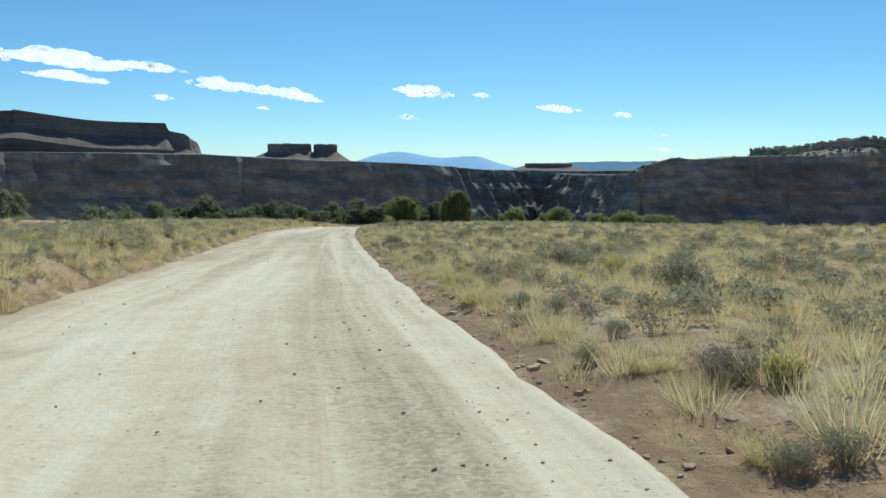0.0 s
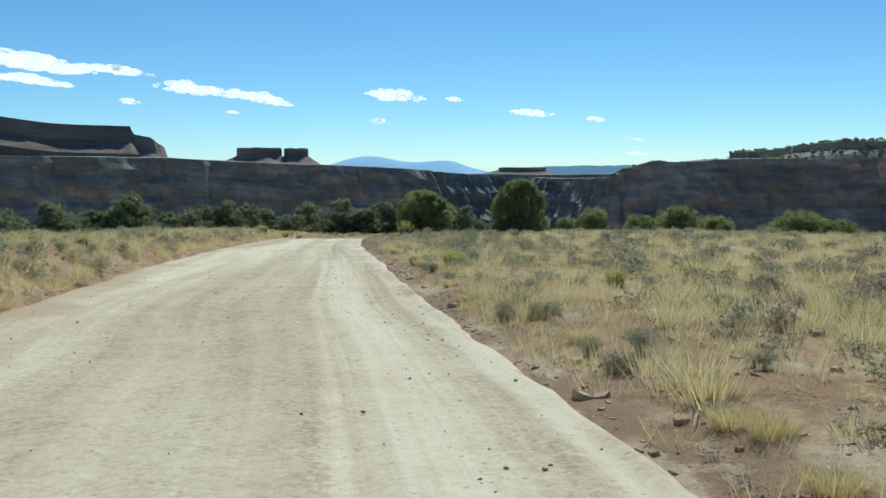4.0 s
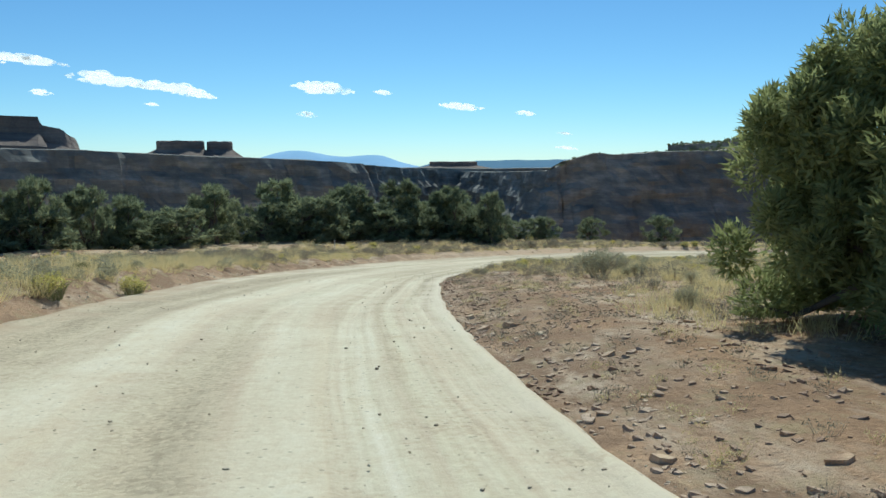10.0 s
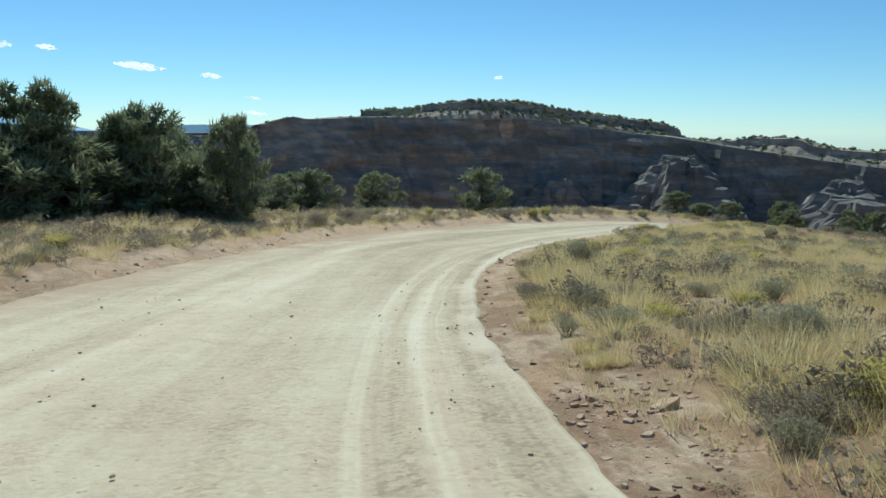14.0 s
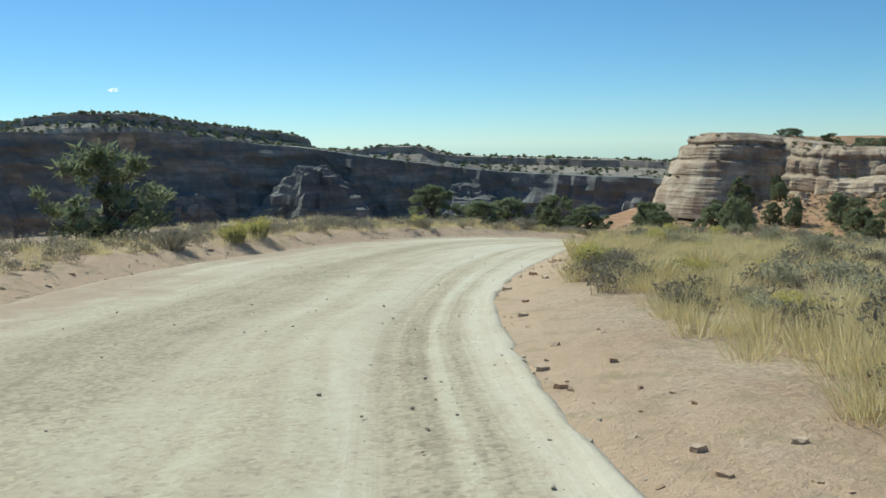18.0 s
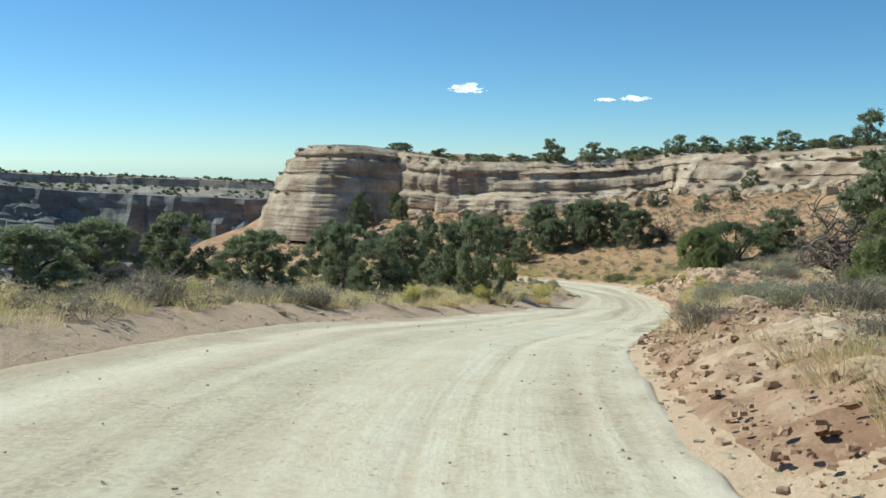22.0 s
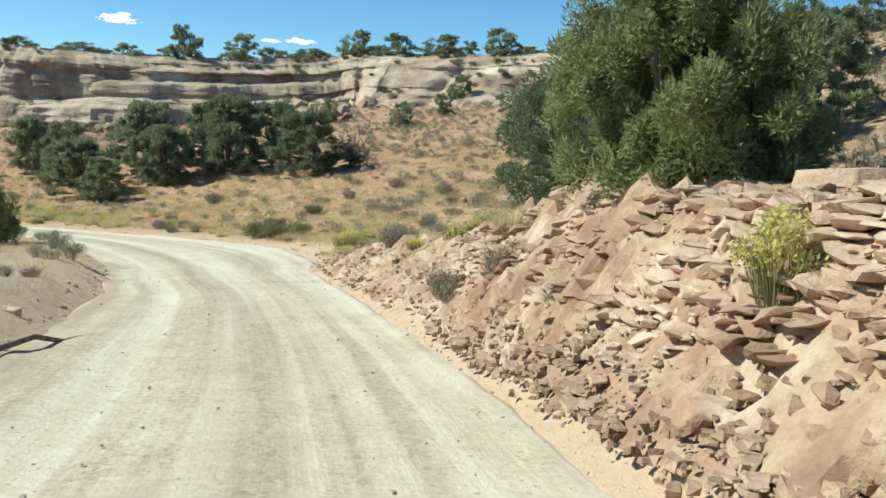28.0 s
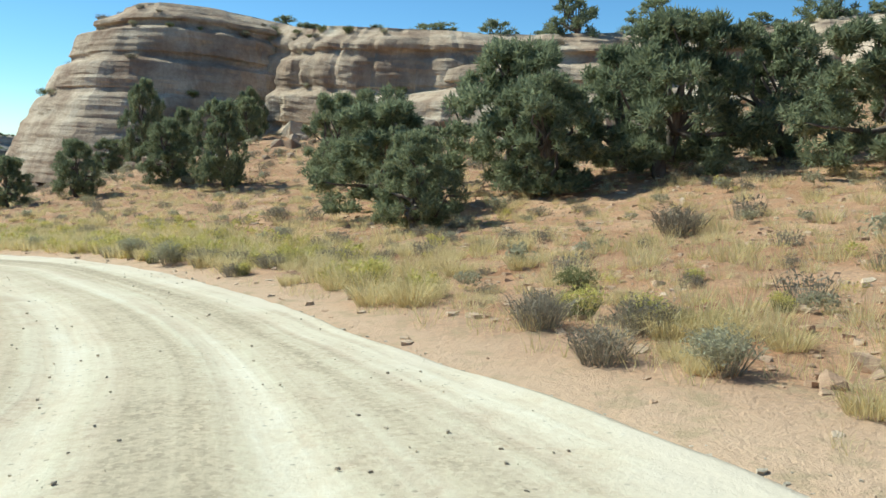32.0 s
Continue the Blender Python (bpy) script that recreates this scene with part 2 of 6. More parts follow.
    edge = math_node(n, l, 'ADD', math_node(n, l, 'ABSOLUTE', sep.outputs[1]), math_node(n, l, 'MULTIPLY', math_node(n, l, 'SUBTRACT', patch, 0.5), 1.3))
    sideways = mix_node(n, l, math_node(n, l, 'GREATER_THAN', sep.outputs[1], 0.0), (0.46, 0.335, 0.225), (0.68, 0.575, 0.43))
    col = mix_node(n, l, ramp_node(n, l, edge, [(0.74, (0, 0, 0)), (0.97, (0.9, 0.9, 0.9))]), col, sideways)
    # loose earth creeping over the rim
    crumb = noise_node(n, l, g, 3.2, 5, 0.75)
    rim = math_node(n, l, 'ADD', math_node(n, l, 'ABSOLUTE', sep.outputs[1]), math_node(n, l, 'MULTIPLY', math_node(n, l, 'SUBTRACT', crumb, 0.5), 0.22))
    col = mix_node(n, l, ramp_node(n, l, rim, [(0.93, (0, 0, 0)), (0.985, (0.75, 0.75, 0.75))]), col, (0.54, 0.405, 0.28))
    l.new(col, b.inputs["Base Color"])
    h = math_node(n, l, 'ADD', math_node(n, l, 'ADD', math_node(n, l, 'MULTIPLY', fine, 0.6), math_node(n, l, 'MULTIPLY', streak2, 0.7)), math_node(n, l, 'MULTIPLY', mott, 1.3))
    l.new(bump_node(n, l, h, 0.5, 0.045), b.inputs["Normal"])
    return m


def rock_material(name, dark, mid, light, strata=0.0, scale=1.0, vary=True, banded=0.7, varnish=0.0):
    """Sandstone; strata > 0 lays bands along z."""
    m, n, l, b = node_mat(name, 0.92, 0.12)
    g = n.new("ShaderNodeNewGeometry").outputs["Position"]
    o = n.new("ShaderNodeTexCoord").outputs["Object"]
    big = noise_node(n, l, g, 0.35 * scale, 5)
    fine = noise_node(n, l, g, 5.0 * scale, 6, 0.7)
    fac = big
    if strata:
        band = noise_node(n, l, map_node(n, l, g, (0.05 * scale, 0.05 * scale, strata)), 1.0, 8, 0.72)
        fac = math_node(n, l, 'ADD', math_node(n, l, 'MULTIPLY', band, banded), math_node(n, l, 'MULTIPLY', big, 1 - banded))
    col = ramp_node(n, l, fac, [(0.36, dark), (0.5, mid), (0.63, light)])
    col = mix_node(n, l, 0.45, col, ramp_node(n, l, fine, [(0.3, (0.34, 0.33, 0.32)), (0.7, (0.66, 0.66, 0.65))]), 'OVERLAY')
    if varnish:
        run = noise_node(n, l, map_node(n, l, g, (0.5, 0.5, 0.09)), 1.0, 6, 0.7)
        col = mix_node(n, l, ramp_node(n, l, run, [(0.5, (0, 0, 0)), (0.62, (varnish, varnish, varnish))]), col, (0.20, 0.125, 0.085))
    if vary:
        r = n.new("ShaderNodeObjectInfo").outputs["Random"]
        col = mix_node(n, l, 0.3, col, ramp_node(n, l, r, [(0.0, (0.36, 0.35, 0.34)), (1.0, (0.68, 0.66, 0.64))]), 'OVERLAY')
    l.new(col, b.inputs["Base Color"])
    h = math_node(n, l, 'ADD', fine, math_node(n, l, 'MULTIPLY', fac, 2.0))
    l.new(bump_node(n, l, h, 0.7, 0.12 / scale), b.inputs["Normal"])
    return m


def leaf_material(name, cols, through=0.25):
    """Foliage: colour by leaf, by plant and by place."""
    m, n, l, b = node_mat(name, 0.9, 0.06)
    geo = n.new("ShaderNodeNewGeometry")
    r = n.new("ShaderNodeObjectInfo").outputs["Random"]
    place = noise_node(n, l, geo.outputs["Position"], 0.6, 3)
    f = math_node(n, l, 'ADD', math_node(n, l, 'MULTIPLY', geo.outputs["Random Per Island"], 0.45), math_node(n, l, 'MULTIPLY', r, 0.2))
    f = math_node(n, l, 'ADD', f, math_node(n, l, 'MULTIPLY', math_node(n, l, 'SUBTRACT', place, 0.3), 0.8))
    stops = [(0.1 + 0.8 * i / (len(cols) - 1), c) for i, c in enumerate(cols)]
    col = ramp_node(n, l, f, stops)
    l.new(col, b.inputs["Base Color"])
    t = n.new("ShaderNodeBsdfTranslucent")
    l.new(col, t.inputs[0])
    mx = n.new("ShaderNodeMixShader")
    mx.inputs[0].default_value = through
    l.new(b.outputs[0], mx.inputs[1])
    l.new(t.outputs[0], mx.inputs[2])
    l.new(mx.outputs[0], n["Material Output"].inputs[0])
    return m


def bark_material(name, a, c):
    m, n, l, b = node_mat(name, 0.95, 0.1)
    o = n.new("ShaderNodeTexCoord").outputs["Object"]
    f = noise_node(n, l, map_node(n, l, o, (9, 9, 1.2)), 1.5, 5, 0.7)
    l.new(ramp_node(n, l, f, [(0.35, a), (0.65, c)]), b.inputs["Base Color"])
    l.new(bump_node(n, l, f, 0.8, 0.03), b.inputs["Normal"])
    return m


SOIL, DIRT = soil_material(), road_material()
SLAB = rock_material("bank_sandstone", (0.36, 0.225, 0.14), (0.53, 0.365, 0.24), (0.67, 0.505, 0.355), 0, 1.6)
BANKROCK = rock_material("bank_earth", (0.27, 0.155, 0.095), (0.42, 0.275, 0.175), (0.58, 0.43, 0.295), 0, 3.0)
GRAVELROCK = rock_material("road_gravel", (0.38, 0.31, 0.225), (0.52, 0.435, 0.325), (0.66, 0.565, 0.43), 0, 2.0)
REDSTONE = rock_material("red_stone", (0.31, 0.20, 0.135), (0.47, 0.325, 0.225), (0.60, 0.455, 0.335), 0, 1.6)
CLIFF = rock_material("pale_sandstone", (0.31, 0.21, 0.14), (0.48, 0.365, 0.255), (0.63, 0.51, 0.375), 0.4, 0.7, True, 0.25, 0.42)
# wall rock colour with distance haze mixed in: lighter and less red
WALLROCK = rock_material("hazed_canyon_rock", (0.135, 0.132, 0.12), (0.205, 0.195, 0.175), (0.37, 0.345, 0.30), 0.05, 0.16, False)
CAPROCK = rock_material("pale_rim_rock", (0.20, 0.165, 0.135), (0.33, 0.275, 0.22), (0.50, 0.43, 0.34), 0.10, 0.3, False)
BUTTEROCK = rock_material("butte_rock", (0.15, 0.115, 0.10), (0.22, 0.17, 0.145), (0.31, 0.245, 0.205), 0.06, 0.06, False)
JUNIPER = leaf_material("juniper_green", [(0.165, 0.185, 0.078), (0.29, 0.31, 0.13), (0.43, 0.44, 0.20)], 0.45)
OLIVE = leaf_material("olive_green", [(0.10, 0.125, 0.066), (0.18, 0.21, 0.105), (0.29, 0.315, 0.165)], 0.3)
PINYON = leaf_material("pinyon_green", [(0.16, 0.175, 0.10), (0.265, 0.285, 0.16), (0.385, 0.40, 0.23)], 0.4)
STRAW = leaf_material("straw", [(0.54, 0.435, 0.205), (0.71, 0.59, 0.305), (0.83, 0.725, 0.44)], 0.45)
YELLOW = leaf_material("rabbitbrush_yellow", [(0.46, 0.41, 0.13), (0.65, 0.57, 0.18), (0.79, 0.70, 0.26)], 0.45)
SAGE = leaf_material("sage_grey", [(0.29, 0.27, 0.17), (0.41, 0.38, 0.245), (0.54, 0.50, 0.345)], 0.4)
BROWNBRUSH = leaf_material("blackbrush", [(0.20, 0.165, 0.115), (0.31, 0.265, 0.19), (0.44, 0.385, 0.29)], 0.34)
GREENBRUSH = leaf_material("green_shrub", [(0.13, 0.135, 0.06), (0.22, 0.22, 0.095), (0.33, 0.32, 0.15)], 0.3)
BARK = bark_material("juniper_bark", (0.11, 0.085, 0.065), (0.26, 0.21, 0.17))
BLEACHED = bark_material("bleached_wood", (0.45, 0.42, 0.38), (0.72, 0.69, 0.64))
DEADWOOD = bark_material("dead_wood", (0.13, 0.095, 0.075), (0.30, 0.235, 0.19))

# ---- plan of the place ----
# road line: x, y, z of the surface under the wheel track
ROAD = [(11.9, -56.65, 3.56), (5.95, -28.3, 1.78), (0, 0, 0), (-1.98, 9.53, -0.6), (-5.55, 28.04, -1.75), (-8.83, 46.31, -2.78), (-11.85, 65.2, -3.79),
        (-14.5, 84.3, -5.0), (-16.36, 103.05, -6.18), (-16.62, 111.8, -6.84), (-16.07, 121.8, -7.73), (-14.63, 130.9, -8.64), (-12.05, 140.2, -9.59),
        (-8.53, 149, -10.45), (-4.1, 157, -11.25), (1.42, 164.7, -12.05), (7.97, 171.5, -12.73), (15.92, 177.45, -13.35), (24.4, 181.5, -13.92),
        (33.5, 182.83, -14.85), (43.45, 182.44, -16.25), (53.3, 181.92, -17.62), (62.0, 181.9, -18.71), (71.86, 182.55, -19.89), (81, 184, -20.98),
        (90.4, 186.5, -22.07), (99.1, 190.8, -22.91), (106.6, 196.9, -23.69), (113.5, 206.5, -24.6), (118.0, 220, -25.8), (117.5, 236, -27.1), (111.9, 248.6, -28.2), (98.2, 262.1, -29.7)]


def spline(points, step):
    """A smooth line through the points, one place each step metres or so."""
    p = np.array(points, float)
    p = np.vstack([2 * p[0] - p[1], p, 2 * p[-1] - p[-2]])
    out = []
    for a, b, c, d in zip(p[:-3], p[1:-2], p[2:-1], p[3:]):
        k = max(2, int(np.linalg.norm(c - b) / step))
        u = (np.arange(k) / k)[:, None]
        out.append(0.5 * (2 * b + (c - a) * u + (2 * a - 5 * b + 4 * c - d) * u ** 2 + (3 * b - a - 3 * c + d) * u ** 3))
    return np.vstack(out + [p[-2:-1]])


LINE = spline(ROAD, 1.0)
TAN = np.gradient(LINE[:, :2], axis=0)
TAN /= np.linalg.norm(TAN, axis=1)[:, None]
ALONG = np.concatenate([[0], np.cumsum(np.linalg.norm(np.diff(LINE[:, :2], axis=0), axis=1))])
WIDE_L = ([0, 58, 120, 156, 180, 205, 230, 247, 262, 275, 292, 312, 345, 430], [5.0, 5.0, 5.0, 5.2, 5.6, 6.0, 6.9, 6.6, 4.9, 3.9, 3.1, 2.5, 2.6, 2.6])
WIDE_R = ([0, 150, 163, 178, 197, 242, 251, 262, 285, 306, 313, 317, 321, 326, 331, 338, 430], [2.05, 1.95, 1.8, 1.85, 1.6, 1.5, 2.15, 2.1, 1.8, 1.85, 2.1, 2.5, 3.6, 4.3, 3.2, 1.8, 1.8])
BANK_R = ([0, 60, 150, 235, 255, 268, 280, 290, 296, 305, 309, 316, 322, 330, 430], [.15, .2, .25, .15, .35, .7, 1.0, 1.35, 1.75, 1.75, 1.0, .75, .3, .15, .15])
BANK_L = ([0, 100, 140, 160, 180, 200, 240, 262, 285, 310, 330, 430], [.85, .8, .7, .6, .45, .3, .3, .35, .2, .5, .4, .3])
RIM = [(900, 480), (400, 310), (240, 258), (198, 249.5), (181, 242.5), (172, 239.5), (169.5, 236), (173, 231.5), (176.5, 227), (173, 222.5), (167, 216.5), (166, 212), (166, 206), (166, 194), (168, 178), (161, 162), (150, 146), (128, 126), (98, 108), (60, 88), (0, 40), (-10, -80)]
EDGE = [(-80, -700), (-70, -60), (-64, 60), (-50, 108), (-36, 146), (-24, 168), (-8, 181), (10, 192), (30, 201), (50, 214), (75, 224), (100, 232), (128, 247), (148, 254), (165, 254.5), (190, 257), (240, 264), (400, 318), (900, 490), (5000, 1900)]


def to_line(x, y, pts):
    """Distance to a bent line, more than zero on its left side."""
    best, sign = np.full(x.shape, 1e18), np.ones(x.shape)
    for (ax, ay), (bx, by) in zip(pts[:-1], pts[1:]):
        dx, dy = bx - ax, by - ay
        u = np.clip(((x - ax) * dx + (y - ay) * dy) / (dx * dx + dy * dy), 0, 1)
        d = (x - ax - u * dx) ** 2 + (y - ay - u * dy) ** 2
        c = dx * (y - ay) - dy * (x - ax)
        near = d < best - 1e-6
        sign = np.where(near, np.where(c >= 0, 1.0, -1.0), sign)
        best = np.where(near, d, best)
    return np.sqrt(best) * sign


def road_frame(x, y):
    """Along, across (right is plus), smoothed road height, for flat arrays."""
    s, lat, zr = np.empty(len(x)), np.empty(len(x)), np.empty(len(x))
    L = LINE[::2]
    for a in range(0, len(x), 8000):
        q = np.stack([x[a:a + 8000], y[a:a + 8000]], 1)
        d2 = (q[:, :1] - L[:, 0]) ** 2 + (q[:, 1:] - L[:, 1]) ** 2
        i = d2.argmin(1)
        j = np.clip(i * 2, 0, len(LINE) - 1)
        r = q - LINE[j, :2]
        s[a:a + 8000] = ALONG[j] + np.clip((r * TAN[j]).sum(1), -3, 3)
        lat[a:a + 8000] = r[:, 0] * TAN[j, 1] - r[:, 1] * TAN[j, 0]
        d = np.sqrt(d2)
        m = d.min(1, keepdims=True)
        w = np.exp(-(d - m) / (1.2 + 0.3 * m))
        zr[a:a + 8000] = (w * L[:, 2]).sum(1) / w.sum(1)
    exact = np.interp(s, ALONG, LINE[:, 2])
    k = smooth(4, 14, np.abs(lat))
    return s, lat, exact * (1 - k) + zr * k


def ground_z(x, y):
    shape = np.shape(x)
    x, y = np.ravel(np.asarray(x, float)), np.ravel(np.asarray(y, float))
    s, lat, z = road_frame(x, y)
    wr, wl_ = np.interp(s, *WIDE_R), np.interp(s, *WIDE_L)
    right, left = lat - wr, -lat - wl_
    rough = fbm(x, y, 6.0, 4, 3) * 0.22 + fbm(x, y, 26.0, 3, 5) * 0.5
    away = np.maximum(right, left)
    z = z + rough * smooth(0.8, 9, away)
    br, bl = np.interp(s, *BANK_R), np.interp(s, *BANK_L)
    lump = 1 + 0.35 * fbm(x, y, 2.6, 3, 9) * (1 - 0.85 * smooth(256, 264, s) * smooth(322, 314, s) * (lat > 0))
    z = z + br * lump * smooth(0.1, 1.7, right) * (1 - 0.8 * smooth(6, 26, right)) + bl * lump * smooth(0.05, 0.9, left)
    # hillside on the inner side
    hill = smooth(30, 76, x + 0.25 * (180 - y)) * (0.15 + 0.09 * smooth(162, 128, y) * smooth(62, 92, x)) * np.maximum(0, right - 3)
    top = -10.8 + 0.04 * np.clip(180 - y, 0, 60) - 0.08 * np.clip(y - 180, 0, 24) + 2.6 * smooth(214, 232, y) + 0.1 * np.clip(148 - y, 0, 45) * smooth(62, 92, x) + 0.5 * fbm(x, y, 18, 3, 12)
    hill = hill * (1 - 0.85 * smooth(218, 238, y))
    q = -to_line(x, y, RIM)                    # plus in front of the rim
    soil = smooth(198, 184, y)                 # earth lies high against the ledges there
    zh = np.minimum(z + hill * (1 + 0.12 * soil * smooth(40, 12, q)), top - (3.6 - soil * (1.8 + 0.9 * fbm(x, y, 11.0, 3, 14))) * smooth(26, 6, q) * smooth(136, 152, y))
    z = np.where(right > 0, np.where(z > top, z, zh), z)
    lift = smooth(1.5, -2.5, q)
    z = np.where(x > 30, z * (1 - lift) + np.maximum(z, top) * lift, z)
    # the canyon
    e = to_line(x, y, EDGE) + 5 * fbm(x, y, 22, 3, 4)
    drop = 0.62 * np.maximum(0, e - 2) * smooth(0, 10, e)
    z = np.maximum(z - drop, np.minimum(z, -330 + 8 * fbm(x, y, 60, 3, 8)))
    for px, py, wide, deep in ((87.7, 181.5, 1.1, 0.5), (86.6, 180.2, 1.25, 0.52)):      # washed-out holes in the bank
        z = z - deep * smooth(wide, 0.35 * wide, np.hypot(x - px, y - py)) * smooth(0.1, 0.5, away)
    z = z - 0.14 * smooth(-0.05, -0.5, away)
    return z.reshape(shape)


def axis_steps(a, b, step, lo, hi):
    """Even steps from a to b, then growing ones out to lo and hi."""
    mid = list(np.arange(a, b + step / 2, step))
    up, d = [mid[-1]], step
    while up[-1] < hi:
        d *= 1.22
        up.append(up[-1] + d)
    down, d = [mid[0]], step
    while down[-1] > lo:
        d *= 1.22
        down.append(down[-1] - d)
    return np.array(down[:0:-1] + mid + up[1:])


gx, gy = axis_steps(-48, 182, 0.7, -4800, 4800), axis_steps(-8, 268, 0.7, -4800, 4800)
GX, GY = np.meshgrid(gx, gy)
GZ = ground_z(GX, GY)
g_s, g_lat, _ = road_frame(GX.ravel(), GY.ravel())
g_off = np.clip(np.maximum(g_lat - np.interp(g_s, *WIDE_R), -g_lat - np.interp(g_s, *WIDE_L)), -1, 40)
ground = thing("ground", "reddish tan desert soil with litter and gravel", "ground", kind="structure",
               data=mesh_of("ground", np.stack([GX, GY, GZ], -1).reshape(-1, 3), grid_faces(len(gy), len(gx)), (SOIL,), True, np.stack([g_s, g_off], -1)))


def ground_at(x, y):
    """Height of the finished ground sheet, by its cells."""
    x, y = np.asarray(x, float), np.asarray(y, float)
    i, j = np.clip(np.searchsorted(gx, x) - 1, 0, len(gx) - 2), np.clip(np.searchsorted(gy, y) - 1, 0, len(gy) - 2)
    u, v = (x - gx[i]) / (gx[i + 1] - gx[i]), (y - gy[j]) / (gy[j + 1] - gy[j])
    return (GZ[j, i] * (1 - u) + GZ[j, i + 1] * u) * (1 - v) + (GZ[j + 1, i] * (1 - u) + GZ[j + 1, i + 1] * u) * v


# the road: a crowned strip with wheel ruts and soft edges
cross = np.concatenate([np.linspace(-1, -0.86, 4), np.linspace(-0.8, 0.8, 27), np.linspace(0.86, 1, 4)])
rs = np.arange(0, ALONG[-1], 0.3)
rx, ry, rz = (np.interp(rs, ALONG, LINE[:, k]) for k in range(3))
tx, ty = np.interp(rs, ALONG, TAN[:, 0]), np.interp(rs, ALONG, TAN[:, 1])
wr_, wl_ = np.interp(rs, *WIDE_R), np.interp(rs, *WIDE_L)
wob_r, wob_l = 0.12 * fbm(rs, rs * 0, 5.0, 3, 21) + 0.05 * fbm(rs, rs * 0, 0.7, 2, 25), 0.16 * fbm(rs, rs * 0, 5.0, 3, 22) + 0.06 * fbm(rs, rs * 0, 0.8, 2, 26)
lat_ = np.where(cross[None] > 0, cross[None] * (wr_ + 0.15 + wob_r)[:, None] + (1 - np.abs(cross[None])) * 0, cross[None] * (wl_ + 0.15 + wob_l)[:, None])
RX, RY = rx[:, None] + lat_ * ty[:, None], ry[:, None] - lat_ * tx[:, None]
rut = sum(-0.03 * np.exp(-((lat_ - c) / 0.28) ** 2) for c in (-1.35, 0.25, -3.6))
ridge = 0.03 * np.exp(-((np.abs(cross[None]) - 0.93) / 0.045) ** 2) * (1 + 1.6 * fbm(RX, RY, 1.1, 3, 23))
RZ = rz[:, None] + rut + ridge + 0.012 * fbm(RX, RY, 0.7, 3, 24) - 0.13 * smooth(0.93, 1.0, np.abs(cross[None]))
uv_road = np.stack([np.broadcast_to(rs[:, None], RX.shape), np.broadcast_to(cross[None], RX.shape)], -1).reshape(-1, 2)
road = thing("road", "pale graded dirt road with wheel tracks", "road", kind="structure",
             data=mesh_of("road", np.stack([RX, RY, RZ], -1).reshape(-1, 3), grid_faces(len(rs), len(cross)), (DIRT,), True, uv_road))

# ---- canyon walls, mesas and mountains ----
def rock_wall(name, label, rim, profile, material, step, wobble, seed, category="cliff"):
    """A cliff face under a rim line: profile gives metres out from the rim (to the right of the line) and metres down, from back to foot."""
    line = spline(rim, step)
    t = np.gradient(line[:, :2], axis=0)
    t /= np.linalg.norm(t, axis=1)[:, None]
    s = np.concatenate([[0], np.cumsum(np.linalg.norm(np.diff(line[:, :2], axis=0), axis=1))])
    pr = []
    for (a0, b0), (a1, b1) in zip(profile[:-1], profile[1:]):
        k = max(1, int(math.hypot(a1 - a0, b1 - b0) / (step * 0.8)))
        pr += [(a0 + (a1 - a0) * i / k, b0 + (b1 - b0) * i / k) for i in range(min(k, 14))]
    pr = np.array(pr + [profile[-1]])
    out, down = pr[:, 0], pr[:, 1]
    S, D = np.meshgrid(s, down, indexing="ij")
    face = smooth(-4, 3, np.broadcast_to(out, S.shape))
    push = wobble * (fbm(S, D * 0.25, step * 16, 4, seed) + 0.9 * np.abs(fbm(S, D * 0.12, step * 6, 4, seed + 1)) + 0.35 * fbm(S * 0.35, D, step * 2.5, 3, seed + 2) + 0.3 * fbm(S, D, step * 2, 2, seed + 3)) * face
    O = out[None] + push
    X, Y = line[:, :1] + O * t[:, 1:], line[:, 1:2] - O * t[:, :1]
    Z = line[:, 2:] + down[None] + (0.05 * wobble) * fbm(S, out[None] + 0 * S, step * 6, 4, seed + 5)
    me = mesh_of(name, np.stack([X, Y, Z], -1).reshape(-1, 3), grid_faces(len(s), len(down)), (material,), False)
    return thing(name, label, category, kind="structure", data=me)


WALL_PROFILE = [(-120, -16), (-24, 1), (0, 0), (4, -24), (13, -38), (17, -62), (36, -92), (42, -122), (84, -210), (130, -290)]
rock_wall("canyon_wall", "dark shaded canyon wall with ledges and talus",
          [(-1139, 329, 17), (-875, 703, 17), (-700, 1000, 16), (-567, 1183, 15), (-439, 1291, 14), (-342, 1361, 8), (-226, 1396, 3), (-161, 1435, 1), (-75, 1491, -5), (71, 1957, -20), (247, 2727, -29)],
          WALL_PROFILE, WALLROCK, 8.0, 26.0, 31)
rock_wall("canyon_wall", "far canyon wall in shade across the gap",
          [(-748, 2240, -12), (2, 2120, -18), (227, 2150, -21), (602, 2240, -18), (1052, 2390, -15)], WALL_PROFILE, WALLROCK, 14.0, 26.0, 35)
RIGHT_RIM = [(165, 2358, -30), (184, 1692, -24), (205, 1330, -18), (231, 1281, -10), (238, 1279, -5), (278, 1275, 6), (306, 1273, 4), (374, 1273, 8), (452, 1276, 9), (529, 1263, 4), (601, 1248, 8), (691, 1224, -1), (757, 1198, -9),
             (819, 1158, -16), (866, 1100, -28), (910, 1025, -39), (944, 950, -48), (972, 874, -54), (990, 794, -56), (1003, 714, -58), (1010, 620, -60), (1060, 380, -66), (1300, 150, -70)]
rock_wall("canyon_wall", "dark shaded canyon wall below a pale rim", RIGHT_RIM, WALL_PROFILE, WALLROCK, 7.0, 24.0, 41)
